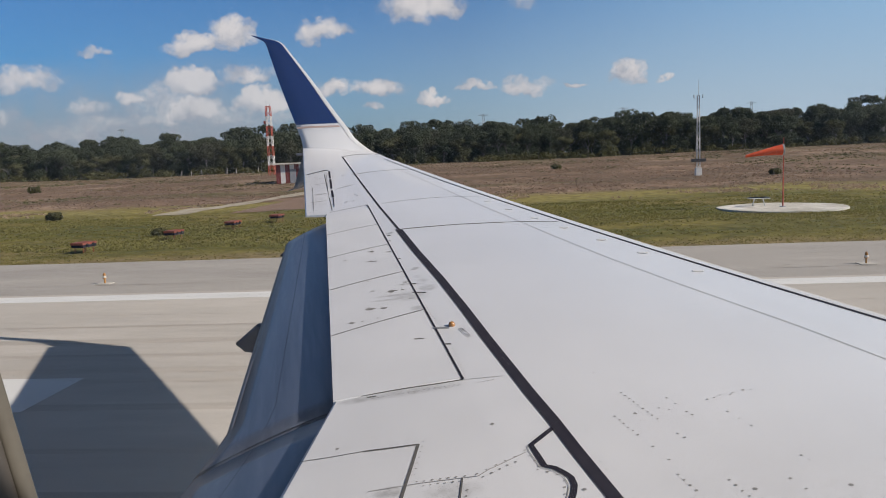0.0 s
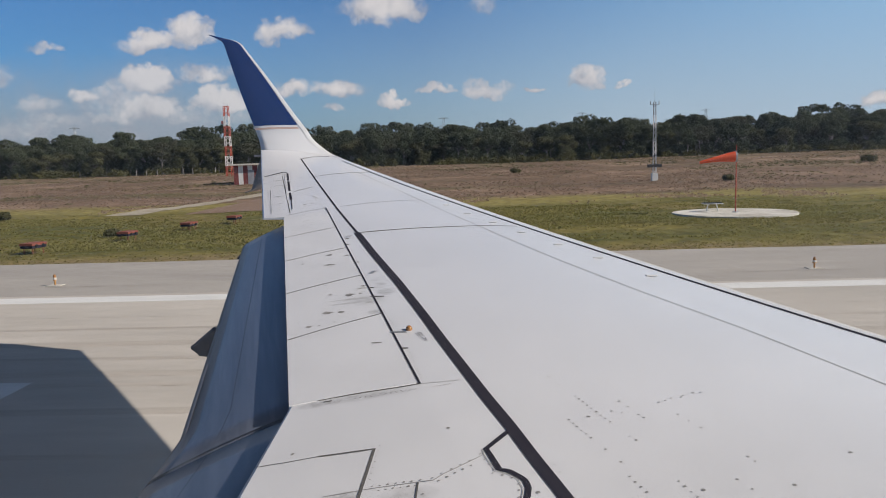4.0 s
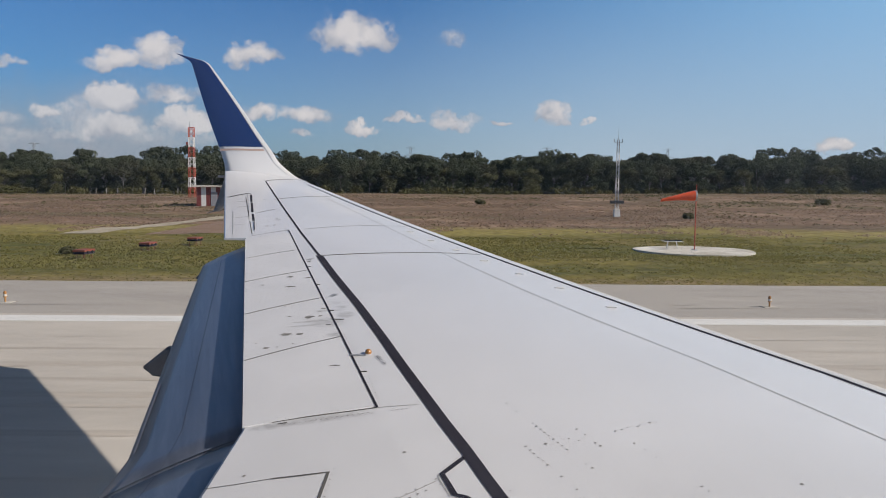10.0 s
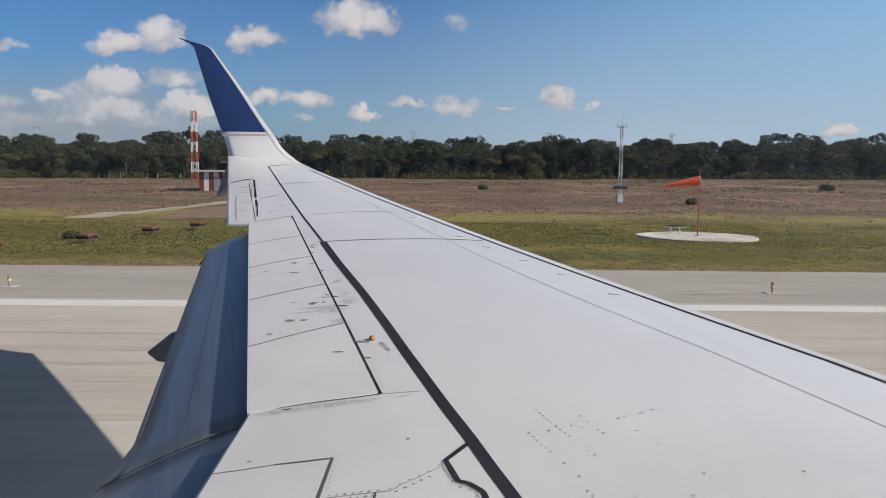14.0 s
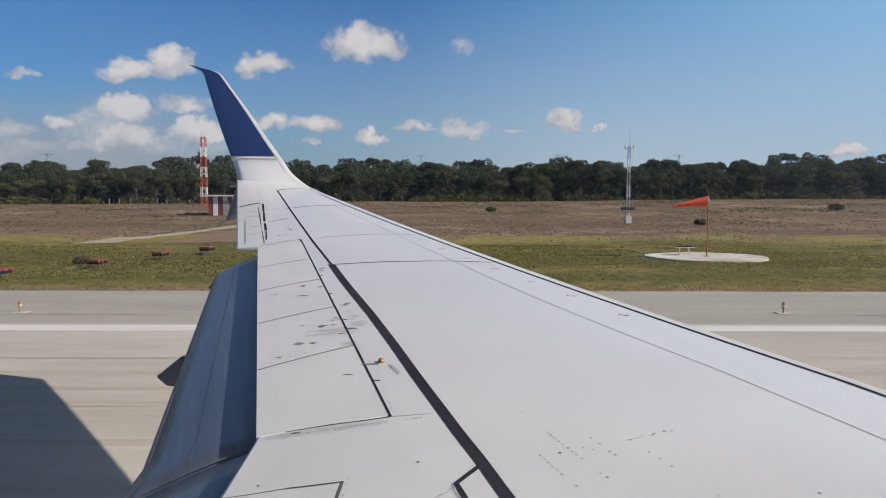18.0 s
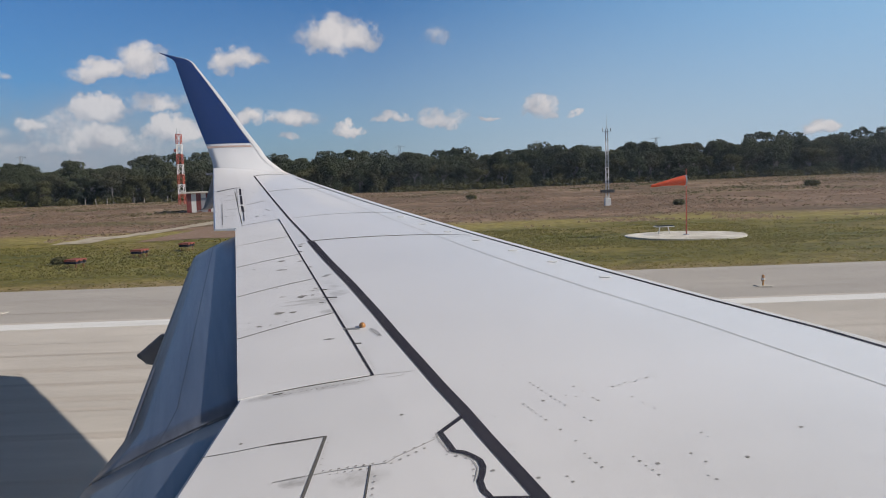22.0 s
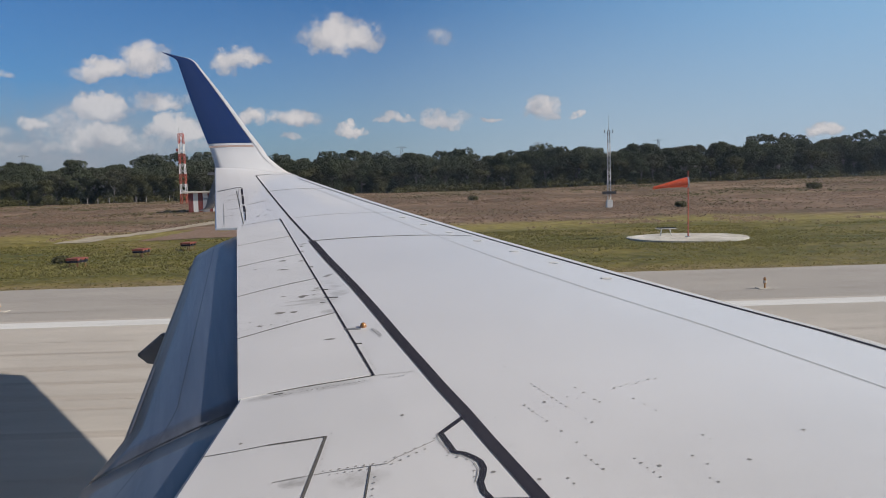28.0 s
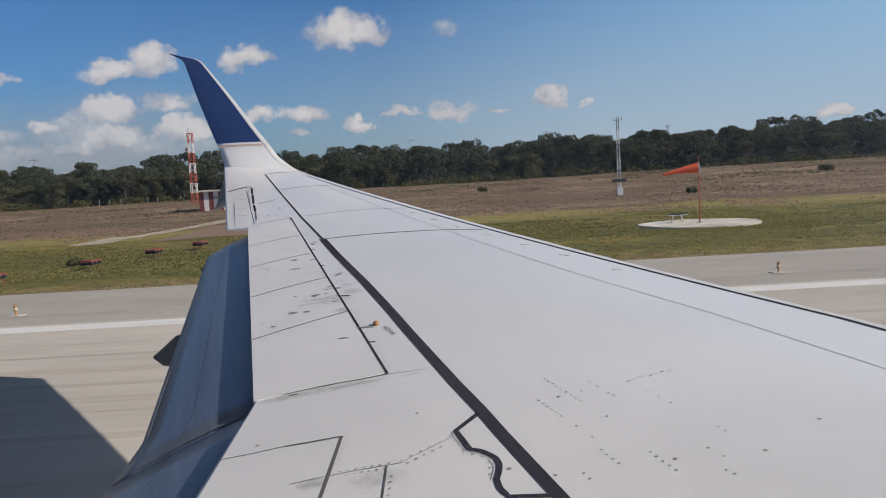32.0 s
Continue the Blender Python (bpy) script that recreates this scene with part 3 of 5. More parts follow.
def strip(points, width, mat, name, parent, label="", lift=0.002, n=24, width2=None):
    """A flat band on the skin along (x, y) points."""
    b = bmesh.new()
    pts = []
    for (xa, ya), (xb, yb) in zip(points, points[1:]):
        k = max(2, int(n * math.hypot(xb - xa, yb - ya) / 6) + 1)
        pts += [(xa + (xb - xa) * i / k, ya + (yb - ya) * i / k) for i in range(k)]
    pts.append(points[-1])
    left, right = [], []
    for i, (x, y) in enumerate(pts):
        p0, p1 = pts[max(i - 1, 0)], pts[min(i + 1, len(pts) - 1)]
        d = Vector((p1[0] - p0[0], p1[1] - p0[1])).normalized()
        w = (width if width2 is None else width + (width2 - width) * i / (len(pts) - 1)) / 2
        for out, s in ((left, -w), (right, w)):
            px, py = x + d.y * s, y - d.x * s
            out.append((px, py, top(px, py) + lift))
    grid_mesh(b, [left, right])
    bmesh.ops.recalc_face_normals(b, faces=b.faces)
    for f in b.faces:
        if f.normal.z < 0:
            f.normal_flip()
    return part(name, b, mat, parent, label)


strip([(spar(y), y) for y in (1.6, 2.3, 2.9, 3.26, 3.53, 3.86, 4.24, 4.7, 5.27, 6.0, 6.97, 7.86)], 0.060, BLACK, "walkway_line", wing, "broad black line along the rear spar", width2=0.074)
strip([(spar(y), y) for y in (7.86, 9.2, 11.15, 14.18)], 0.026, BLACK, "spar_seam", wing)
# black outline of the access panel beside the walkway line
loop = [(0.195, 3.49), (0.073, 3.319), (0.124, 3.141), (0.169, 3.120), (0.207, 3.077), (0.228, 3.045), (0.237, 2.989), (0.229, 2.935), (0.215, 2.88), (0.222, 2.81), (0.250, 2.75), (0.41, 2.735)]
strip(loop, 0.026, BLACK, "panel_outline", wing, "curved black sealant line")
strip([(0.056, 3.315), (0.060, 3.27), (0.106, 3.128), (0.160, 3.098), (0.196, 3.058), (0.214, 2.985), (0.205, 2.93), (0.192, 2.88)], 0.004, SEAM_LIGHT, "seam", wing)
# seams across the chord and along the span
for pts, w in (
    ([(-1.118, 7.85), (-0.749, 8.028), (-0.279, 8.276), (0.156, 8.557), (0.60, 8.83)], 0.030),
    ([(-1.528, 9.359), (-0.922, 9.975), (-0.311, 10.577)], 0.012),
    ([(-2.339, 10.489), (-2.168, 10.854)], 0.016),
    ([(-2.08, 8.87), (-1.686, 9.263)], 0.010),
    ([(-2.374, 11.825), (-2.013, 12.548), (-1.692, 13.16), (-1.513, 13.298)], 0.022),
    ([(-3.0, 14.2), (-2.868, 14.742), (-2.66, 15.25)], 0.035),
    ([(-0.81, 3.926), (-0.634, 3.967), (-0.394, 4.015), (-0.27, 4.047)], 0.011),
    ([(-0.775, 3.902), (-0.73, 3.911)], 0.012),
    ([(-0.985, 3.302), (-0.85, 3.319), (-0.699, 3.346)], 0.005),
    ([(-0.699, 3.346), (-0.571, 3.358), (-0.444, 3.374)], 0.011),
    ([(-0.444, 3.378), (-0.456, 3.175), (-0.47, 2.961), (-0.485, 2.75)], 0.014),
    ([(-0.224, 3.071), (-0.232, 2.76)], 0.007),
):
    strip(pts, w, SEAM, "seam", wing)
for pts, w in (
    ([(-0.62, 3.015), (-0.404, 3.05), (-0.215, 3.074), (-0.156, 3.082), (-0.114, 3.128), (-0.073, 3.158), (0.051, 3.26)], 0.0045),
    ([(-0.27, 4.047), (-0.041, 4.075)], 0.004),
    ([(2.75, 3.2), (2.291, 4.137), (1.907, 4.885), (1.319, 5.996), (0.884, 6.879), (0.435, 7.881), (0.156, 8.557), (-0.173, 9.296), (-0.601, 10.305), (-1.043, 11.333), (-1.75, 12.9)], 0.008),
):
    strip(pts, w, SEAM_LIGHT, "seam", wing)
strip([(te(y) + 0.33, y) for y in (9.0, 10.4, 11.9)] , 0.010, SEAM, "seam", wing)
# black line behind the bare-metal leading edge
strip([(le(y) - 0.335 + 0.05 * max(0, 6 - y) / 3 + 0.06 * max(0, y - 12) / 3, y) for y in (3.0, 4.5, 6, 7.5, 9, 10.5, 12, 13.5, 14.7)], 0.052, BLACK, "leading_edge_seam", wing, "black seam behind the leading edge", width2=0.03)
b = bmesh.new()
rows = []
for y in span_steps(2.0, 14.9, 0.3):
    l, c = le(y), le(y) - te(y)
    zl = top(l, y)
    q = l - 0.307 + 0.05 * max(0, 6 - y) / 3 + 0.06 * max(0, y - 12) / 3
    row = [(q, y, top(q, y) + 0.004), ((q + l) / 2, y, top((q + l) / 2, y) - 0.003 * c + 0.004)]
    row += [(l + dx * c, y, zl - dz * c + 0.003) for dx, dz in ((0.0, 0.0085), (0.008, 0.018), (0.006, 0.031), (-0.018, 0.048))]
    rows.append(row)
grid_mesh(b, rows)
bmesh.ops.recalc_face_normals(b, faces=b.faces)
part("leading_edge", b, BRIGHT, wing, "bare metal leading edge", smooth=True)

# spoilers, lying in their bay
SPOILERS = [(3.89, 4.845), (4.855, 5.84), (5.85, 6.81), (6.82, 7.73), (7.74, 8.70)]


def sweep(y):
    """How far the front of a spoiler's edge lies outboard of its rear."""
    return 0.17 + 0.21 * min(max((y - 3.9) / 0.9, 0), 1)


for ya, yb in SPOILERS:
    b = bmesh.new()
    rows = []
    for k in (0.0, 0.5, 1.0):
        y = ya + (yb - ya) * k
        t, h = te(y), hinge(y + sweep(y)) - 0.012
        fs = (0.0, 0.25, 0.5, 0.75, 1.0)
        up = [(t + (h - t) * f, min(y + f * sweep(y), 9.2)) for f in fs]
        up = [(x, q, top(x, q) + 0.004) for x, q in up]
        dn = [(x, q, z - (0.008 + 0.035 * f)) for (x, q, z), f in zip(up, fs)]
        rows.append(up + dn[::-1])
    vs = grid_mesh(b, rows, closed=True)
    b.faces.new(vs[0]), b.faces.new(vs[-1])
    bmesh.ops.recalc_face_normals(b, faces=b.faces)
    part("spoiler", b, PANEL, airliner, "closed white spoiler panel with chipped paint")
for (ya, yb), w in zip(SPOILERS[1:], (0.010, 0.011, 0.010, 0.008)):
    strip([(te(ya) + 0.01, ya - 0.005), (hinge(ya + sweep(ya)) - 0.01, ya - 0.005 + sweep(ya))], w, SEAM, "spoiler_gap", wing, lift=0.0065)
strip([(hinge(y) - 0.004, y) for y in (4.04, 5.0, 6.0, 7.0, 8.0, 9.26)], 0.014, BLACK, "hinge_gap", wing, "dark hinge gap", lift=0.006)

# aileron lines and its balance tab near the tip
for pts, w in (([(-3.098, 11.90), (-2.907, 12.30), (-2.84, 12.31)], 0.035), ([(-2.81, 12.19), (-2.635, 11.45)], 0.030), ([(-2.61, 11.36), (-2.41, 10.52)], 0.030), ([(-2.375, 10.38), (-2.24, 9.85)], 0.030),
               ([(-2.225, 9.80), (-2.09, 9.21)], 0.011), ([(-2.702, 10.625), (-2.298, 9.017)], 0.005)):
    strip(pts, w, BLACK, "aileron_gap", wing, lift=0.006)
strip([(-2.845, 12.19), (-2.275, 9.83)], 0.032, BRIGHT, "aileron_hinge_cover", wing, "pale strip beside the aileron hinge", lift=0.004)
for x, y, ln in ((-2.749, 11.47, 0.10), (-2.603, 10.99, 0.12), (-2.408, 10.14, 0.12), (-2.307, 9.61, 0.16)):
    strip([(x - ln, y - 0.06), (x + 0.02, y + 0.01)], 0.016, STAIN, "aileron_hinge_mark", wing, lift=0.008)

# winglet: stations of (trailing x, leading x, y, z)
STATIONS = [(-4.06, -2.40, 15.40, 4.33), (-4.08, -2.66, 15.50, 4.39), (-4.16, -3.03, 15.70, 4.61), (-4.27, -3.215, 15.85, 4.84),
            (-4.44, -3.53, 15.96, 5.25), (-4.657, -3.926, 16.10, 5.80), (-4.90, -4.443, 16.30, 6.46), (-5.00, -4.66, 16.38, 6.70),
            (-5.17, -5.02, 16.43, 6.81), (-5.34, -5.30, 16.50, 6.89)]


def smooth_stations(st, n):
    out = []
    for i in range(len(st) - 1):
        p0, p1, p2, p3 = st[max(i - 1, 0)], st[i], st[i + 1], st[min(i + 2, len(st) - 1)]
        for k in range(n):
            t = k / n
            out.append([0.5 * (2 * b + (c - a) * t + (2 * a - 5 * b + 4 * c - d) * t * t + (3 * b - a - 3 * c + d) * t ** 3) for a, b, c, d in zip(p0, p1, p2, p3)])
    out.append(list(st[-1]))
    return out


def root(y):
    """How far the nose of the winglet's foot droops to meet the wing."""
    return 0.11 * max(0.0, 1 - (y - 15.4) / 0.4) ** 1.3


def winglet_rows(st, f0, f1, inner_only, lift=0.0):
    rows = []
    for i, (xt, xl, y, z) in enumerate(st):
        a, b_ = st[max(i - 1, 0)], st[min(i + 1, len(st) - 1)]
        along = Vector((0, b_[2] - a[2], b_[3] - a[3])).normalized()
        nrm = Vector((0, -along.z, along.y))  # towards the cabin and up
        c = xl - xt
        row = []
        fs = [f0 + (f1 - f0) * k / 8 for k in range(9)]
        thick = lambda f: 0.085 * c * (math.sqrt(max(1 - f, 0)) * 0.55 + 0.45 * (1 - f)) * min(1.0, f * 3 + 0.06)
        for f in fs:
            row.append(Vector((xt + c * f, y, z - f * f * root(y))) + nrm * (thick(f) * 0.5 + lift))
        if not inner_only:
            for f in reversed(fs):
                row.append(Vector((xt + c * f, y, z - f * f * root(y))) - nrm * thick(f) * 0.5)
        rows.append(row)
    return rows


ST = smooth_stations(STATIONS, 4)
b = bmesh.new()
vs = grid_mesh(b, winglet_rows(ST, 0, 1, False), closed=True)
b.faces.new(vs[0]), b.faces.new(vs[-1])
bmesh.ops.recalc_face_normals(b, faces=b.faces)
winglet = part("winglet", b, PAINT, airliner, "tall blended winglet, white root", smooth=True)
upper = [s for s in ST if s[3] > 4.885]
b = bmesh.new()
grid_mesh(b, winglet_rows(upper, 0.005, 0.885, True, 0.004))
part("blue_panel", b, BLUE, winglet, "deep blue livery paint", smooth=True)
b = bmesh.new()
cut = [s for s in smooth_stations(STATIONS, 24) if 4.832 < s[3] < 4.892]
grid_mesh(b, winglet_rows(cut, 0.005, 0.86, True, 0.004))
part("gold_stripe", b, GOLD, winglet, "thin gold stripe")
b = bmesh.new()
grid_mesh(b, winglet_rows([s for s in ST if s[3] < 6.72], 0.905, 1.0, True, 0.006))
part("leading_edge", b, BRIGHT, winglet, "polished metal leading edge", smooth=True)
# lower blade under the tip
b = bmesh.new()
rows = []
for xt, xl, y, z, th in ((-4.09, -3.3, 15.56, 4.35, 0.05), (-4.19, -3.4, 15.60, 4.10, 0.04), (-4.26, -3.5, 15.60, 3.90, 0.035), (-4.31, -3.85, 15.60, 3.75, 0.03), (-4.33, -4.09, 15.60, 3.68, 0.02), (-4.37, -4.19, 15.60, 3.625, 0.012), (-4.50, -4.46, 15.60, 3.575, 0.006)):
    rows.append([(xt, y, z), ((xt + xl) / 2, y - th / 2, z + 0.01), (xl, y, z), ((xt + xl) / 2, y + th / 2, z - 0.01)])
vs = grid_mesh(b, rows, closed=True)
b.faces.new(vs[-1])
bmesh.ops.recalc_face_normals(b, faces=b.faces)
part("ventral_strake", b, STRAKE, airliner, "grey curved blade below the wing tip", smooth=True)
b = bmesh.new()
box(b, (-4.18, 15.3, 4.29), (-3.95, 15.38, 4.335), 0.008)
part("tip_static_wick", b, GREY, airliner)

# flaps, lowered behind the trailing edge
def flap(ya, yb, name, label, inboard=False):
    b = bmesh.new()
    rows, edge, lip, seam = [], [], [], []
    for y in span_steps(ya, yb, 0.2):
        x0, z0 = te(y), top(te(y), y) - 0.012
        reach = 0.79 if inboard else 0.643 - 0.0406 * (y - 3.9) + 0.14 * max(0.0, (4.25 - y) / 0.35)
        up = [(x0 + 0.14, y, z0 - 0.075), (x0 + 0.02, y, z0 - 0.045)]
        up += [(x0 - reach * f, y, z0 - 0.05 - 0.45 * reach * (0.80 * f + 0.20 * f * f)) for f in (0.12, 0.26, 0.40, 0.55, 0.70, 0.85, 1.0)]
        dn = [(x + 0.03, q, z - 0.03 - 0.11 * (1 - k / 8)) for k, (x, q, z) in enumerate(up)]
        rows.append(up + dn[::-1])
        p0, p1 = Vector(up[5]), Vector(up[6])
        seam.append([p0.lerp(p1, 0.02) + Vector((-0.002, 0, 0.003)), p0.lerp(p1, 0.02 + 0.005 / (p1 - p0).length) + Vector((-0.002, 0, 0.003))])
        ex, ez = up[-1][0], up[-1][2]
        edge.append([(ex, y, ez), (ex - 0.035, y, ez - 0.035), (ex - 0.02, y, ez - 0.09)])
        if 4.25 < y < 5.4 and not inboard:
            lip.append([(ex + 0.008, y, ez + 0.010), (ex - 0.005, y, ez + 0.002)])
    vs = grid_mesh(b, rows, closed=True)
    b.faces.new(vs[0]), b.faces.new(vs[-1])
    bmesh.ops.recalc_face_normals(b, faces=b.faces)
    ob = part(name, b, SHADED_FLAP, airliner, label, smooth=True)
    b = bmesh.new()
    grid_mesh(b, seam)
    part("flap_seam", b, FLAP_SEAM, ob, "thin dark seam along the flap")
    b = bmesh.new()
    grid_mesh(b, edge)
    part("flap_trailing_edge", b, FLAP_EDGE, ob, "worn brownish trailing edge")
    if not inboard:
        p = [Vector(q) for q in rows[0][:9]]
        b = bmesh.new()
        grid_mesh(b, [[q + Vector((0, d, 0.003)) for q in p] for d in (-0.008, 0.003)])
        part("flap_gap", b, BLACK, ob, "dark gap between the flaps")
    if not inboard:
        for y, f in ((4.87, 0.38), (5.89, 0.27), (6.85, 0.30)):
            x0, z0 = te(y), top(te(y), y) - 0.012
            reach = 0.643 - 0.0406 * (y - 3.9)
            b = bmesh.new()
            grid_mesh(b, [[(x0 - reach * g, y + d + 0.03 * g, z0 - 0.047 - 0.45 * reach * (0.80 * g + 0.20 * g * g)) for g in (0.12, 0.2, f)] for d in (0.007, 0.0)])
            part("pale_line", b, FLAP_PALE_LINE, ob, "thin pale line across the flap")
    if lip:
        b = bmesh.new()
        grid_mesh(b, lip)
        part("edge_strip", b, LIP, ob, "thin pale strip along the trailing edge")
    return ob


flap(3.905, 8.62, "flap", "grey outboard flap lowered for landing, its blue shade put into the paint")
flap(0.3, 3.875, "flap", "grey inboard flap lowered for landing, its blue shade put into the paint", True)
# flap track fairings: blunt flattened tails that show just past the flap edge
def track_fairing(pts, y, w):
    b = bmesh.new()
    rows = []
    for x, zt, zb in pts:
        rows.append([(x, y - w, zt - 0.02), (x, y - w * 0.6, zt), (x, y + w * 0.6, zt), (x, y + w, zt - 0.02), (x, y + w, zb + 0.02), (x, y + w * 0.6, zb), (x, y - w * 0.6, zb), (x, y - w, zb + 0.02)])
    vs = grid_mesh(b, rows, closed=True)
    b.faces.new(vs[0]), b.faces.new(vs[-1])
    bmesh.ops.recalc_face_normals(b, faces=b.faces)
    part("flap_track_fairing", b, FAIRING, airliner, "dark grey blunt fairing under the flap", smooth=False)


track_fairing([(-2.305, 2.66, 2.645), (-2.245, 2.71, 2.575), (-2.12, 2.812, 2.56), (-1.95, 2.79, 2.54), (-1.6, 2.75, 2.45), (-0.5, 2.62, 2.32), (0.6, 2.56, 2.42)], 6.2, 0.05)
track_fairing([(-2.58, 3.11, 3.09), (-2.53, 3.16, 3.09), (-2.42, 3.19, 3.09), (-2.30, 3.17, 3.08), (-1.9, 3.10, 2.98)], 8.52, 0.04)


# amber light on the upper skin, its clip and the stencilled warnings
def on_skin(x, y, lift=0.0):
    return Vector((x, y, top(x, y) + lift))


b = bmesh.new()
bmesh.ops.create_uvsphere(b, u_segments=16, v_segments=10, radius=0.022, matrix=Matrix.Translation(on_skin(-0.382, 4.893, 0.007)))
part("amber_lamp", b, AMBER, wing, "small amber domed lens")
b = bmesh.new()
box(b, on_skin(-0.502, 4.842, 0.001), on_skin(-0.395, 4.852, 0.008), 0.002)
part("lamp_bracket", b, STEEL, wing)
for tx, ty, ts, ang in ((-0.286, 4.758, 0.042, 111),):
    cu = bpy.data.curves.new("stencil", "FONT")
    cu.body, cu.size, cu.align_x, cu.align_y = "NO STEP", ts, "CENTER", "CENTER"
    tmp = new("stencil", cu)
    dg = bpy.context.evaluated_depsgraph_get()
    me = bpy.data.meshes.new_from_object(tmp.evaluated_get(dg))
    bpy.data.objects.remove(tmp)
    me.transform(Matrix.Translation(on_skin(tx, ty, 0.004)) @ Euler((0.13, 0.03, 0)).to_matrix().to_4x4() @ pose(0, 0, 0, 0, 0, ang))
    me.materials.clear()
    me.materials.append(BLACK)
    ob = new("stencil_text", me)
    ob.parent = wing

# unreadable stencils as small bars
for x, y in ((-0.787, 6.313), (-1.194, 7.676)):
    for k in range(3):
        strip([(x - 0.025 + 0.012 * k, y - 0.03 + 0.03 * k), (x + 0.02 + 0.012 * k, y - 0.04 + 0.03 * k)], 0.010, SEAM, "stencil_bar", wing, lift=0.005)
# hinge fittings across the spoiler hinge line
for x, y, ln in ((-1.18, 7.58, 0.07), (-1.15, 7.34, 0.09), (-1.06, 6.9, 0.09), (-0.96, 6.66, 0.06), (-0.746, 5.87, 0.09), (-0.673, 5.636, 0.20), (-0.72, 5.503, 0.07), (-0.385, 4.572, 0.075), (-0.37, 4.40, 0.03), (-0.335, 4.27, 0.03)):
    b = bmesh.new()
    box(b, on_skin(x - ln * 0.26, y - 0.004, 0.0), on_skin(x + ln * 0.26, y + 0.004, 0.005), 0.0015)
    part("hinge_fitting", b, SEAM, wing, "dark hinge fitting")
# chips and smears on the spoilers, screw heads along the seams
rng = random.Random(5)


def blot(x, y, a, b_, mat, name, parent, lift=0.0054, ang=0.0, jag=0.75):
    b = bmesh.new()
    ring = []
    for i in range(14):
        t = i * math.tau / 14
        r = 1.2 - jag * rng.random()
        dx, dy = a * r * math.cos(t), b_ * r * math.sin(t)
        px, py = x + dx * math.cos(ang) - dy * math.sin(ang), y + dx * math.sin(ang) + dy * math.cos(ang)
        ring.append(b.verts.new((px, py, top(px, py) + lift)))
    b.faces.new(ring)
    return part(name, b, mat, parent)


for x, y, a, b_ in ((-1.448, 6.675, 0.018, 0.02), (-1.256, 6.935, 0.038, 0.022), (-1.197, 6.593, 0.050, 0.028), (-1.088, 6.896, 0.022, 0.02), (-1.125, 5.991, 0.010, 0.01), (-1.043, 5.728, 0.020, 0.016),
                    (-0.888, 5.704, 0.038, 0.035), (-0.812, 5.722, 0.014, 0.018), (-0.807, 5.916, 0.027, 0.02), (-0.828, 5.842, 0.018, 0.012), (-1.001, 5.316, 0.044, 0.034), (-0.891, 5.310, 0.030, 0.026),
                    (-1.083, 5.058, 0.034, 0.018), (-1.007, 5.065, 0.012, 0.010), (-0.91, 5.114, 0.008, 0.008), (-1.169, 5.154, 0.006, 0.008), (-0.581, 4.679, 0.042, 0.012)):
    blot(x, y, a, b_ * 1.1, STAIN, "paint_chip", wing)
for x, y, a, b_ in ((-2.506, 11.786, 0.02, 0.04), (-1.987, 10.037, 0.02, 0.03), (-1.933, 9.952, 0.02, 0.03), (-1.919, 9.572, 0.015, 0.03), (-1.996, 9.495, 0.02, 0.03)):
    blot(x, y, a, b_, STAIN, "paint_chip", wing)

b = bmesh.new()


def screw(x, y, r=0.0075):
    n = 6
    ring = [b.verts.new(on_skin(x + r * math.cos(i * math.tau / n), y + r * math.sin(i * math.tau / n), 0.0016)) for i in range(n)]
    b.faces.new(ring)


def screw_row(xa, ya, xb, yb, n, jitter=0.002, r=0.0078):
    for i in range(n):
        t = i / max(n - 1, 1)
        screw(xa + (xb - xa) * t + rng.uniform(-jitter, jitter), ya + (yb - ya) * t + rng.uniform(-jitter, jitter), r * rng.uniform(0.6, 0.95))


screw_row(-0.74, 3.885, -0.285, 3.99, 18, r=0.006)
screw_row(-0.55, 3.918, -0.29, 3.974, 9, r=0.005)
screw_row(-0.184, 4.003, -0.103, 4.03, 4, r=0.007)
screw_row(-0.62, 5.40, -0.455, 4.88, 14, r=0.0055)
screw_row(-0.350, 4.50, -0.262, 4.13, 10, r=0.0055)
screw_row(-0.42, 3.064, -0.216, 3.088, 7, r=0.007)
screw_row(-0.39, 3.031, -0.233, 3.050, 6, r=0.007)
screw_row(-0.421, 3.402, -0.436, 3.119, 7, r=0.006)
screw_row(-0.20, 2.983, -0.21, 2.80, 5, r=0.007)
screw_row(-0.165, 3.10, 0.0, 3.225, 5, r=0.0075)
screw_row(-0.135, 3.075, 0.0, 3.18, 5, r=0.0075)
screw_row(0.046, 3.275, 0.102, 3.137, 4, r=0.0075)
screw_row(0.096, 3.114, 0.173, 3.070, 3, r=0.0075)
screw_row(0.198, 3.021, 0.194, 2.924, 3, r=0.0075)
screw_row(0.44, 4.091, 0.482, 3.981, 2)
screw_row(0.55, 3.838, 0.676, 3.547, 9)
screw_row(0.483, 3.573, 0.558, 3.392, 6)
screw_row(0.605, 3.284, 0.653, 3.175, 2)
screw_row(0.664, 3.055, 0.709, 2.934, 4)
screw_row(0.764, 3.775, 0.796, 3.71, 2, r=0.008)
screw_row(0.705, 3.662, 0.752, 3.644, 2, r=0.007)
screw_row(0.829, 3.622, 0.847, 3.592, 2)
screw_row(0.74, 3.402, 0.76, 3.365, 2)
screw_row(0.952, 3.76, 1.21, 3.90, 7, 0.014, 0.008)
screw_row(1.023, 3.631, 1.093, 3.49, 3, r=0.007)
screw_row(1.213, 3.222, 1.23, 3.183, 2)
screw_row(1.10, 3.028, 1.135, 2.956, 2)
screw_row(0.857, 3.013, 0.915, 2.859, 5)
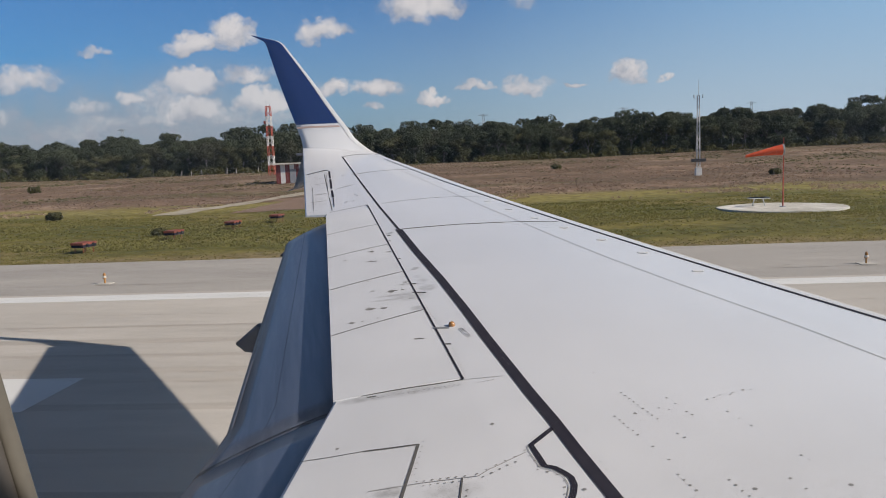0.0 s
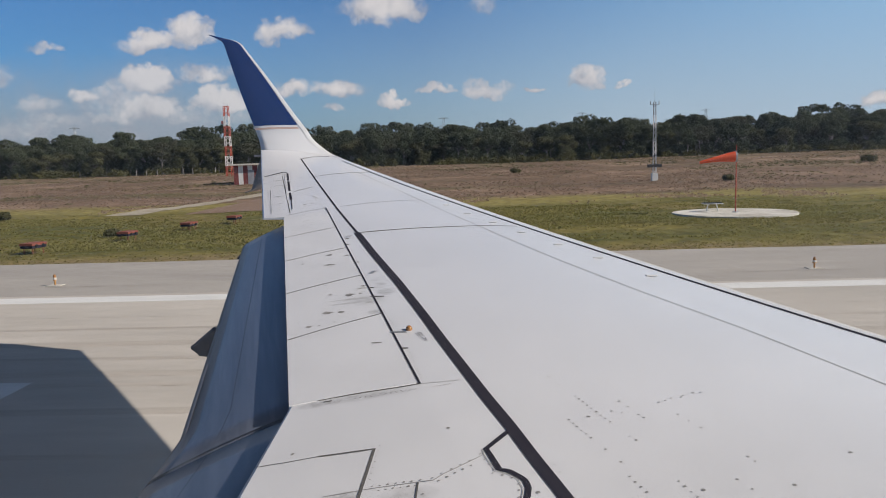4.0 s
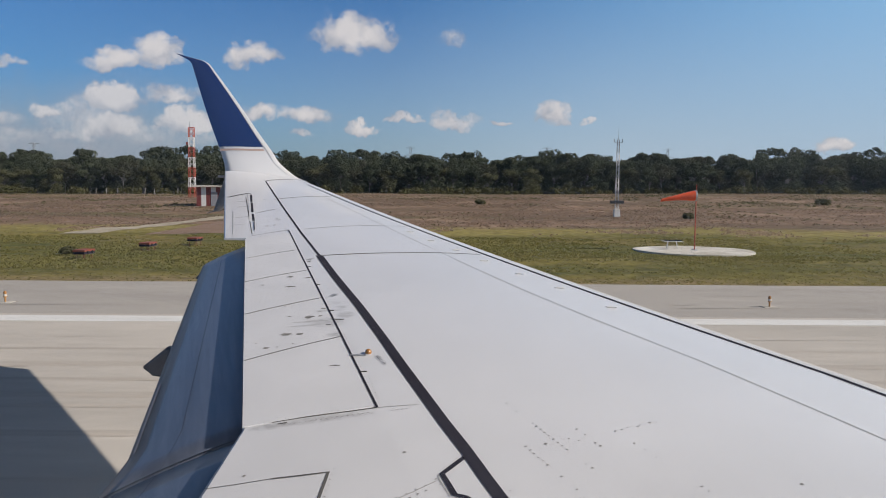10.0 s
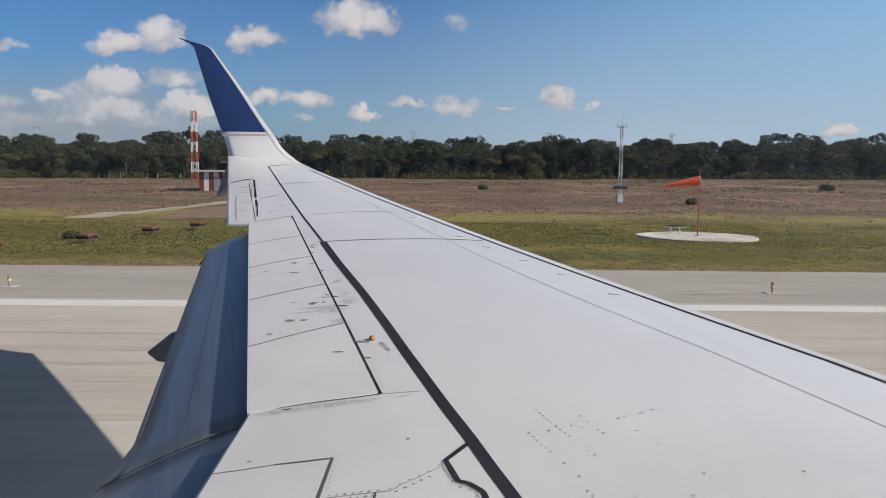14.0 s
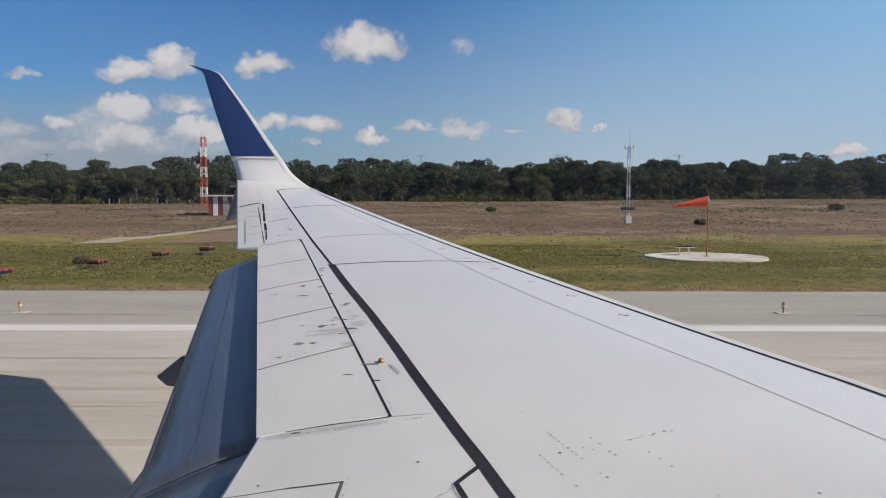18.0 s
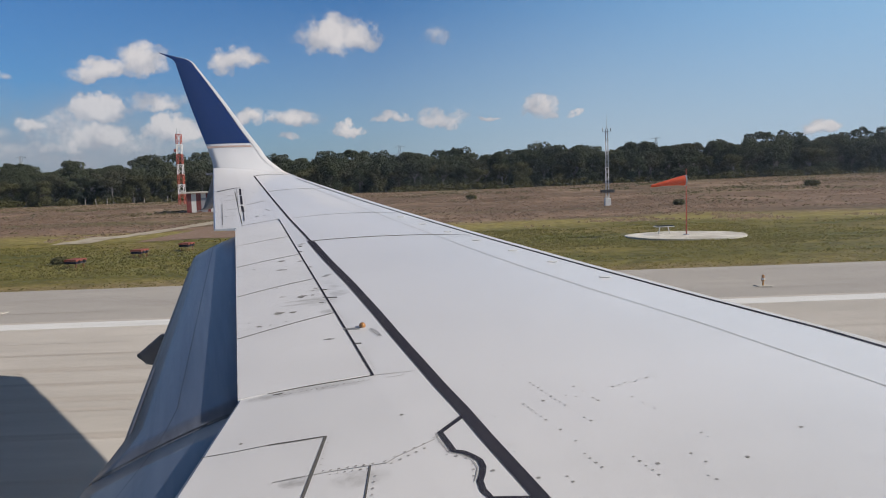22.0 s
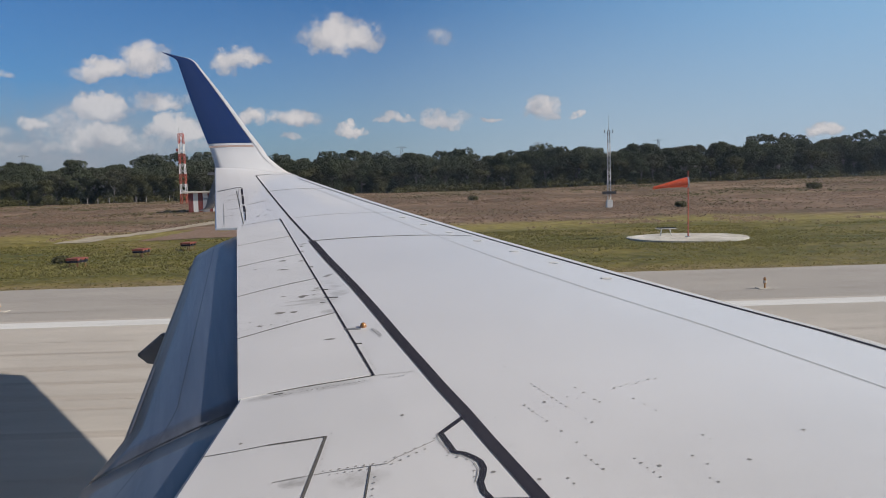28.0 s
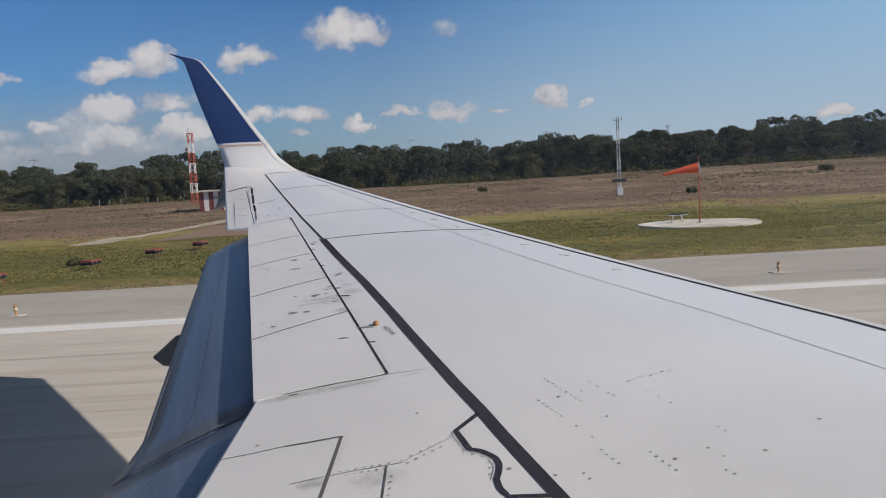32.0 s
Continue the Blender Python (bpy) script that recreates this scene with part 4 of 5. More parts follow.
screw_row(1.101, 2.842, 1.123, 2.811, 2)
screw_row(0.557, 2.875, 0.57, 2.835, 2)
screw_row(0.363, 3.164, 0.38, 3.103, 2, r=0.007)
screw_row(0.258, 3.45, 0.329, 3.448, 2, r=0.005)
for x, y in ((0.938, 2.949), (1.32, 2.991), (1.688, 3.282), (0.444, 2.877), (0.273, 2.954), (-0.103, 3.531), (-0.83, 3.39), (0.582, 3.604)):
    screw(x, y, 0.0095)
tagged(part("screw_heads", b, SCREW, wing, "rows of small flush screw heads"), kind="stuff")
for xs, y in ((-0.238, 10.052), (0.034, 9.454), (0.328, 8.913), (0.616, 8.359), (0.947, 7.776), (1.257, 7.215), (1.596, 6.541)):
    b = bmesh.new()
    box(b, on_skin(xs - 0.050, y - 0.02, -0.004), on_skin(xs + 0.050, y + 0.02, 0.020), 0.009)
    part("skin_fastener", b, BRIGHT, wing)

# fuselage barrel with the cabin wall and window round the camera
R_F, YC, ZC = 1.90, -1.69, 3.60
b = bmesh.new()
angs = [i * math.tau / 64 for i in range(64)]
xs = [-14, -9, -5, -2.5, -1, -0.42, 0.42, 1, 2.5, 5, 9, 14]
vs = [[b.verts.new((x, YC + R_F * math.cos(a), ZC + R_F * math.sin(a))) for a in angs] for x in xs]
for i in range(len(xs) - 1):
    for j in range(64):
        k = (j + 1) % 64
        zm = ZC + R_F * math.sin((angs[j] + angs[j] + math.tau / 64) / 2)
        if xs[i] == -0.42 and 3.45 < zm < 4.70 and math.cos(angs[j]) > 0:
            continue
        b.faces.new((vs[i][j], vs[i][k], vs[i + 1][k], vs[i + 1][j]))
b.faces.new(vs[0]), b.faces.new(vs[-1])
part("fuselage", b, WHITE, airliner, "white fuselage skin", smooth=False)
WX, WZ, WA, WB = 0.056, 4.06, 0.191, 0.42


def oval(k, n=48, p=4.5):
    t = k * math.tau / n
    c, s = math.cos(t), math.sin(t)
    return math.copysign(abs(c) ** (2 / p), c), math.copysign(abs(s) ** (2 / p), s)


def rim_point(k, y, ga, gb):
    """A point of the window's rim, which leans with the fuselage side."""
    u, w = oval(k)
    z = WZ + (WB + gb) * w
    return WX + (WA + ga) * u - 0.2 * max(z - 4.062, -0.012), y, z


b = bmesh.new()
rows = []
for y, ga, gb in ((0.155, 0, 0), (0.125, 0.0, 0.0), (0.085, 0.015, 0.015), (0.07, 0.05, 0.05), (0.07, 0.52 - WA, 0.64 - WB), (0.155, 0.52 - WA, 0.64 - WB)):
    rows.append([rim_point(k, y, ga, gb) for k in range(48)])
vs = grid_mesh(b, rows + [rows[0]], closed=True)
bmesh.ops.recalc_face_normals(b, faces=b.faces)
surround = part("cabin_window_surround", b, LINING, airliner, "dark brown-grey cabin window surround", smooth=True)
b = bmesh.new()
grid_mesh(b, [[rim_point(k, y, g, g) for k in range(48)] for y, g in ((0.1572, 0.0), (0.154, -0.0022), (0.1505, -0.001), (0.1505, 0.001), (0.1572, 0.0))], closed=True)
bmesh.ops.recalc_face_normals(b, faces=b.faces)
part("window_seal", b, SEAL, surround, "worn tan rubber seal round the pane", smooth=True)
b = bmesh.new()
box(b, (WX - WA - 0.02, 0.158, WZ - WB - 0.02), (WX + WA + 0.02, 0.166, WZ + WB + 0.02))
pane = part("window_pane", b, DUSTY, airliner, "clear window pane with a film of dust")
pane.visible_shadow = False


# ---- the airfield ----
Y_STRIPE, Y_EDGE, Y_TURF = 23.6, 24.4, 32.9
WINDSOCK = 18.2, 52.0


def lie(x, y):
    """Height of the ground: flat by the runway, then rising gently to the wood and towards the nose side."""
    s = min(max((y - 48) / 125, 0), 1)
    z = (2.8 + 0.7 * min(max(x / 90, -1), 1)) * s * s * (3 - 2 * s)
    if y > 33.6:
        k = min((y - 33.6) / 6, 1)
        z += k * (0.16 * noise.noise((x * 0.11, y * 0.13, 0.3)) + 0.05 * noise.noise((x * 0.6, y * 0.6, 4.1)) + 0.35 * s * noise.noise((x * 0.02, y * 0.03, 9.0)))
        return z
    return -0.02


b = bmesh.new()
gx = [-4900, -2500, -1200, -600, -380] + [-280 + 20 * i for i in range(9)] + [-100 + 2.5 * i for i in range(81)] + [120 + 20 * i for i in range(9)] + [380, 600, 1200, 2500, 4900]
gy = [-4900, -1500, -400, -100, 0, 30, 33.0, 34.3, 35.0] + [36 + 1.5 * i for i in range(30)] + [82 + 4 * i for i in range(26)] + [190, 215, 260, 340, 500, 800, 1400, 2600, 4900]
grid_mesh(b, [[(x, y, lie(x, y)) for x in gx] for y in gy])
bmesh.ops.recalc_face_normals(b, faces=b.faces)
ground = setting("ground", b, TURF, "patchy green and straw-brown airfield turf", True)
if ground.data.polygons[0].normal.z < 0:
    ground.data.flip_normals()


def slab(name, x0, x1, y0, y1, z, mat, label, nx=60, ragged=0.0, category="runway"):
    b = bmesh.new()
    lo, hi = [], []
    for i in range(nx + 1):
        x = x0 + (x1 - x0) * i / nx
        lo.append((x, y0, z))
        hi.append((x, y1 + ragged * noise.noise((x * 0.9, y1, 2.0)), z))
    grid_mesh(b, [hi, lo])
    grid_mesh(b, [lo, [(x, y, z - 0.06) for x, y, _ in lo]])
    grid_mesh(b, [[(x, y, z - 0.06) for x, y, _ in hi], hi])
    bmesh.ops.recalc_face_normals(b, faces=b.faces)
    ob = setting(name, b, mat, label, category=category)
    if ob.data.polygons[0].normal.z < 0:
        ob.data.flip_normals()
    return ob


slab("runway", -900, 900, -32, Y_EDGE, 0.03, CONCRETE, "pale weathered concrete runway")
slab("runway_shoulder", -900, 900, Y_EDGE, Y_TURF, 0.022, SHOULDER, "grey asphalt runway shoulder", 900, 0.22)
slab("runway_edge_stripe", -900, 900, Y_STRIPE - 0.55, Y_STRIPE + 0.45, 0.036, MARKING, "painted white runway edge stripe", category="marking")
# tyre and scuff marks
rng = random.Random(11)
b = bmesh.new()
for i in range(60):
    x, y = rng.uniform(-40, 40), rng.choice((rng.uniform(8, 22.7), rng.uniform(25, 32)))
    ln, w = rng.uniform(0.4, 3.0), rng.uniform(0.02, 0.07)
    dy = rng.uniform(-0.06, 0.06)
    vs = [b.verts.new(p) for p in ((x, y, 0.0345), (x + ln, y + dy, 0.0345), (x + ln * 0.9, y + dy + w, 0.0345), (x + ln * 0.1, y + w * 0.7, 0.0345))]
    b.faces.new(vs)
tagged(setting("scuff_marks", b, RUBBER, "thin dark scuff marks on the runway", category="marking"), kind="stuff")
b = bmesh.new()
for y, w in ((8.6, 0.3), (10.2, 0.2), (12.15, 0.35), (13.8, 0.22), (14.5, 0.4), (15.8, 0.25), (17.1, 0.45), (18.9, 0.18)):
    grid_mesh(b, [[(-300, y, 0.0338), (300, y + 0.3, 0.0338)], [(-300, y + w, 0.0338), (300, y + w + 0.3, 0.0338)]])
tagged(setting("tyre_tracks", b, RUBBER, "long dark tyre tracks on the concrete", category="marking"), kind="stuff")

# a touchdown-zone bar that ends behind the flap
slab("touchdown_marking", -38, -8.5, 12.25, 14.3, 0.0365, MARKING, "worn white touchdown-zone bar on the runway", 20, category="marking")

# gravel track and the bare patch beside the hut
b = bmesh.new()
for pts, w in (([(-29, 64), (-26.8, 72), (-25, 80), (-22.5, 90), (-17, 104)], 3.2),):
    rows = []
    for (xa, ya), (xb, yb) in zip(pts, pts[1:]):
        for i in range(14):
            t = i / 14
            x, y = xa + (xb - xa) * t, ya + (yb - ya) * t
            q = w * (0.7 + 0.5 * noise.noise((x * 0.3, y * 0.3, 7)))
            rows.append([(x - q / 2, y, lie(x - q / 2, y) + 0.05), (x + q / 2, y, lie(x + q / 2, y) + 0.05)])
    grid_mesh(b, rows)
bmesh.ops.recalc_face_normals(b, faces=b.faces)
track = setting("dirt_track", b, GRAVEL, "pale dirt track through the grass", category="track")
if track.data.polygons[0].normal.z < 0:
    track.data.flip_normals()


# bare brown patch inside the bend of the track
b = bmesh.new()
rows = []
for i in range(21):
    f = i / 20
    xa, ya = -23.2 + 1.6 * f, 63 + 24 * f
    xb, yb = -11.5 - 4.0 * f, 66 + 23 * f
    rows.append([(xa + (xb - xa) * g + 0.7 * noise.noise((f * 9, g * 5, 1)), ya + (yb - ya) * g + 0.9 * noise.noise((f * 7, g * 6, 3)), 0) for g in [k / 12 for k in range(13)]])
grid_mesh(b, [[(x, y, lie(x, y) + 0.025) for x, y, _ in row] for row in rows])
bmesh.ops.recalc_face_normals(b, faces=b.faces)
patch = setting("bare_ground", b, DIRT, "bare red-brown earth beside the track", category="ground")
if patch.data.polygons[0].normal.z < 0:
    patch.data.flip_normals()
# wandering cracks along the shoulder and the runway
rk = random.Random(17)
b = bmesh.new()
for y0, x0, x1, w in ((26.3, -60, 60, 0.05), (20.6, -50, 50, 0.025), (30.9, 5, 40, 0.025)):
    x, y, lo, hi = x0, y0, [], []
    while x < x1:
        q = w * rk.uniform(0.4, 1.2)
        lo.append((x, y - q / 2, 0.0342)), hi.append((x, y + q / 2, 0.0342))
        x, y = x + rk.uniform(0.3, 0.9), y + rk.uniform(-0.035, 0.035)
    grid_mesh(b, [hi, lo])
bmesh.ops.recalc_face_normals(b, faces=b.faces)
tagged(setting("pavement_cracks", b, CRACK, "thin filled cracks wandering along the paving", category="marking"), kind="stuff")


# ---- grass ----
def paved(x, y):
    """Inside the windsock's disc, on the track or on the bare patch beside it."""
    if (x - WINDSOCK[0]) ** 2 + (y - WINDSOCK[1]) ** 2 < 18:
        return True
    f = (y - 63) / 40
    return 0 < f < 1 and -31 + 12 * f < x < (-11.5 - 4.0 * f if y < 88 else -14)


def blades(name, mat, label, count, x_of, y_of, size, keep, seed):
    r = random.Random(seed)
    verts, faces = [], []
    while count > 0:
        count -= 1
        y = y_of(r)
        x = x_of(r) * y
        if not keep(x, y, r) or paved(x, y):
            continue
        z = lie(x, y) - 0.02
        for _ in range(3):
            h = size * r.uniform(0.5, 1.3)
            a = r.uniform(0, math.tau)
            w = h * r.uniform(0.5, 1.1)
            ox, oy = r.gauss(0, size * 0.7), r.gauss(0, size * 0.7)
            n = len(verts)
            lx, ly = r.gauss(0, h * 0.35), r.gauss(0, h * 0.35)
            verts += [(x + ox - w * math.cos(a), y + oy - w * math.sin(a), z), (x + ox + w * math.cos(a), y + oy + w * math.sin(a), z), (x + ox + lx, y + oy + ly, z + h)]
            faces.append((n, n + 1, n + 2))
    me = bpy.data.meshes.new(name)
    me.from_pydata(verts, [], faces)
    me.materials.append(mat)
    return tagged(new(name, me), label, "grass", "", "stuff")


clump = lambda x, y, s: noise.noise((x * 0.05, y * 0.09, s))
view = lambda r: r.uniform(-0.78, 0.78)
blades("verge_grass", GRASS, "ragged dry-tipped grass along the edge of the paving", 16000, view, lambda r: 32.75 + 7.0 * r.random() ** 2.2, 0.05, lambda x, y, r: clump(x * 3, y * 3, 1) + r.uniform(-0.3, 0.3) > 0.05, 1)
blades("turf_tufts", TUFT, "clumpy dark green tufts in the rough-mown turf", 34000, view, lambda r: 37.5 + 25 * r.random() ** 0.9, 0.105, lambda x, y, r: clump(x * 1.6, y * 1.5, 3) + 0.5 * clump(x * 7, y * 9, 8) + r.uniform(-0.22, 0.22) > 0.02, 4)
blades("low_turf", GRASS, "short yellow-green grass on the mown strip", 26000, view, lambda r: 33.2 + 32 * r.random(), 0.06, lambda x, y, r: clump(x * 5, y * 5, 2) + r.uniform(-0.3, 0.3) > 0.0, 5)
blades("straw_tussocks", STRAW, "pale straw tussocks where the mown strip ends", 5200, view, lambda r: r.gauss(70, 2.2), 0.15, lambda x, y, r: clump(x * 2.4, y, 6) + r.uniform(-0.12, 0.12) > 0.08, 6)
blades("field_stubble", STUBBLE, "pinkish brown dead grass over the rough field", 34000, view, lambda r: 73 + 70 * r.random() ** 0.8, 0.12, lambda x, y, r: clump(x * 1.1, y * 0.8, 7) + r.uniform(-0.25, 0.25) > 0.0, 7)
blades("field_weeds", WEED, "dull green weeds scattered over the rough field", 15000, view, lambda r: 76 + 88 * r.random() ** 0.6, 0.17, lambda x, y, r: clump(x * 1.3, y * 0.7, 9) + 0.4 * clump(x * 6, y * 6, 4) + r.uniform(-0.1, 0.1) > 0.2 - 0.16 * max(0, (y - 130) / 35), 8)
blades("dry_grass", STRAW, "straw-coloured rough grass before the wood", 12000, view, lambda r: 138 + 32 * r.random(), 0.16, lambda x, y, r: clump(x, y, 5) + r.uniform(-0.2, 0.2) > 0.0, 2)


# ---- trees ----
def leaf_mass(bm, r, lobes, leaves, size):
    """Small folded leaf clumps over a set of lobes (centre, radius, squash)."""
    total = sum(l[1] ** 2 for l in lobes)
    for c, rad, squash in lobes:
        for _ in range(int(leaves * rad * rad / total)):
            d = Vector((r.gauss(0, 1), r.gauss(0, 1), r.gauss(0.25, 1))).normalized()
            p = Vector(c) + Vector((d.x, d.y, d.z * squash)) * rad * (0.62 + 0.42 * r.random())
            up = (d + Vector((r.gauss(0, 0.6), r.gauss(0, 0.6), r.gauss(0.2, 0.6)))).normalized()
            side = up.cross(Vector((r.gauss(0, 1), r.gauss(0, 1), r.gauss(0, 1)))).normalized()
            fwd = up.cross(side)
            s = size * r.uniform(0.5, 1.3)
            q = [p + side * s * 0.5, p + fwd * s * 0.8 + up * s * 0.1, p - side * s * 0.5, p - fwd * s * 0.7 + up * s * 0.05]
            mid = bm.verts.new(p + up * s * 0.22)
            vs = [bm.verts.new(v) for v in q]
            for i in range(4):
                bm.faces.new((vs[i], vs[(i + 1) % 4], mid))


def tree(kind, seed, h, spread_, mat, label, leaves=3300):
    r = random.Random(seed)
    t = thing(kind, label, "tree", (0, -60, -40), "wood edge")
    b = bmesh.new()
    lean = Vector((r.uniform(-0.5, 0.5), r.uniform(-0.3, 0.3), 0))
    fork = Vector((lean.x, lean.y, h * 0.42))
    rod(b, (0, 0, -0.5), fork, 0.17, 0.11, 7)
    lobes = []
    for i in range(r.randint(11, 15)):
        a = r.uniform(0, math.tau)
        d = spread_ * r.uniform(0.1, 0.68)
        c = Vector((lean.x + d * math.cos(a), lean.y + d * math.sin(a), h * r.uniform(0.45, 0.86)))
        rod(b, fork - Vector((0, 0, h * 0.12 * r.random())), c, 0.07, 0.02, 5)
        lobes.append((c, spread_ * r.uniform(0.17, 0.36), r.uniform(0.55, 0.95)))
    lobes.append((Vector((lean.x, lean.y, h * 0.84)), spread_ * 0.34, 0.62))
    for i in range(3):
        a = r.uniform(0, math.tau)
        lobes.append((Vector((spread_ * 0.45 * math.cos(a), spread_ * 0.45 * math.sin(a), h * r.uniform(0.14, 0.32))), spread_ * 0.36, 0.8))
    part("trunk", b, BARK, t)
    b = bmesh.new()
    leaf_mass(b, r, lobes, leaves, 0.31)
    part("crown", b, mat, t)
    return t


KINDS = [tree("broadleaf_tree", 1, 9.6, 4.6, LEAF, "dark green broadleaf tree at the wood's edge"), tree("broadleaf_tree", 2, 8.4, 4.9, LEAF, "dark green broadleaf tree at the wood's edge"),
         tree("broadleaf_tree", 3, 10.6, 4.2, LEAF, "tall dark green broadleaf tree above its neighbours"), tree("broadleaf_tree", 4, 8.8, 5.2, LEAF_DRY, "grey-green broadleaf tree at the wood's edge"),
         tree("broadleaf_tree", 5, 7.6, 4.4, LEAF_OLIVE, "low olive-green broadleaf tree at the wood's edge"), tree("broadleaf_tree", 6, 9.2, 5.4, LEAF, "spreading dark green broadleaf tree")]
r = random.Random(21)
for row, (y0, step, grow) in enumerate(((178, 4.4, 0.80), (182, 4.4, 0.92), (187, 4.4, 0.98), (193, 4.8, 1.02))):
    x = -0.80 * y0
    while x < 0.80 * y0:
        k = r.choice((0, 1, 3, 5, 0, 1, 3, 5, 4, 0, 1, 5, 2)) if row else r.choice((1, 3, 4, 4, 5, 0))
        px, py = x + r.uniform(-1.5, 1.5), y0 + r.uniform(-3, 3)
        swell = 1.0 + 0.20 * noise.noise((px * 0.021, 3.3, 1.0)) + 0.15 * noise.noise((px * 0.09, 8.0, 1.0))
        s = grow * swell * r.choice((0.88, 0.95, 1.0, 1.05, 1.22 if row > 2 else 1.0))
        m = pose(px, py, lie(px, py), 0, 0, r.uniform(0, 360)) @ Matrix.Diagonal((s, s, s, 1))
        copy_thing(KINDS[k], m)
        x += step * r.uniform(0.75, 1.25)
for k in range(6):
    KINDS[k].matrix_basis = pose(20 * k - 50, 203, lie(0, 203))

# crowns further into the wood, only their tops in sight
b = bmesh.new()
for y0, step, grow in ((201, 5.0, 1.05), (210, 6.2, 1.10)):
    x = -0.80 * y0
    while x < 0.80 * y0:
        px, py = x + r.uniform(-1.5, 1.5), y0 + r.uniform(-3, 3)
        h = 9.2 * grow * (1.0 + 0.20 * noise.noise((px * 0.021, 3.3, 1.0)) + 0.15 * noise.noise((px * 0.09, 8.0, 1.0))) * r.choice((0.88, 0.95, 1.0, 1.06, 1.22))
        z = lie(px, py)
        lobes = [(Vector((px + r.uniform(-2.6, 2.6), py + r.uniform(-2.6, 2.6), z + h * r.uniform(0.5, 0.88))), r.uniform(0.9, 1.8), r.uniform(0.55, 0.95)) for _ in range(9)]
        lobes.append((Vector((px, py, z + h * 0.86)), 1.5, 0.7))
        leaf_mass(b, r, lobes, 900, 0.45)
        x += step * r.uniform(0.75, 1.25)
tagged(new("wood_interior", mesh_of("wood_interior", b, LEAF)), "dark green crowns standing behind the wood's edge", "forest", "", "stuff")

# the wood behind, one closed canopy out to the horizon
b = bmesh.new()
rows = []
for y in [206, 216, 230, 250, 280, 330, 420, 600, 1000, 2000, 4800]:
    rows.append([(x * y / 206, y, lie(0, 200) + 8.0 + 1.6 * noise.noise((x * 0.15, y * 0.1, 2.2)) - (6.0 if y == 206 else 0)) for x in range(-420, 421, 7)])
grid_mesh(b, rows)
bmesh.ops.recalc_face_normals(b, faces=b.faces)
tagged(new("far_wood", mesh_of("far_wood", b, LEAF, True)), "dark green canopy of the forest reaching the horizon", "forest", "", "stuff")

# scrub along the foot of the wood and scattered bushes
b = bmesh.new()
r = random.Random(8)
for _ in range(230):
    y = 170 + r.uniform(-4, 5)
    x = r.uniform(-0.8, 0.8) * y
    h = r.uniform(0.6, 1.7)
    leaf_mass(b, r, [((x, y, lie(x, y) + h * 0.4), h, 0.7)], 26, 0.5)
tagged(new("scrub", mesh_of("scrub", b, SCRUB)), "low scrub along the foot of the trees", "scrub", "", "stuff")
BUSHES = [(-38, 62, 0.7), (-12, 74, 0.5), (30, 88, 0.7), (-70, 110, 1.1), (62, 120, 1.2), (8, 118, 0.8), (-30, 138, 1.0), (95, 142, 1.1), (-21.5, 46, 0.45), (36, 52, 0.3), (75, 96, 0.9)]
for i, (x, y, h) in enumerate(BUSHES):
    rb = random.Random(40 + i)
    t = thing("bush", "low green-brown bush in the rough grass", "bush", (x, y, lie(x, y)), "bushes")
    b = bmesh.new()
    for k in range(4):
        rod(b, (0, 0, -0.05), (rb.uniform(-h, h) * 0.6, rb.uniform(-h, h) * 0.5, h * 0.7), 0.02, 0.008, 5)
    part("stems", b, BARK, t)
    b = bmesh.new()
    leaf_mass(b, rb, [((rb.uniform(-h, h) * 0.5, rb.uniform(-h, h) * 0.4, h * 0.45), h * 0.7, 0.6) for _ in range(4)], 170, 0.22 + 0.1 * h)
    part("foliage", b, SCRUB, t)


# ---- old fence along the foot of the wood ----
def fence_post():
    t = thing("fence_post", "pale weathered wooden post of an old fence", "fence post", (0, 0, 0), "fence posts")
    b = bmesh.new()
    rod(b, (0, 0, -0.3), (0.03, 0, 1.25), 0.09, 0.075, 7)
    part("shaft", b, POST, t)
    b = bmesh.new()
    rod(b, (0.03, 0, 1.25), (0.03, 0, 1.30), 0.085, 0.05, 7)
    part("cap", b, POST, t)
    return t


POST = material("weathered_post", (0.40, 0.37, 0.32), 0.9, vary=(0.27, 0.25, 0.21), scale=5)
r = random.Random(52)
post = fence_post()
post.matrix_basis = pose(-78, 169.4, lie(-78, 169.4))
for i in range(1, 22):
    x, y = -78 + 2.6 * i + r.uniform(-0.3, 0.3), 169.4 + r.uniform(-0.25, 0.25)
    copy_thing(post, pose(x, y, lie(x, y), r.uniform(-4, 4), r.uniform(-4, 4), r.uniform(0, 90)))

# ---- runway lights ----
AMBER_PAINT = material("yellow_paint", (0.50, 0.24, 0.05), 0.6, vary=(0.40, 0.20, 0.06), scale=8)

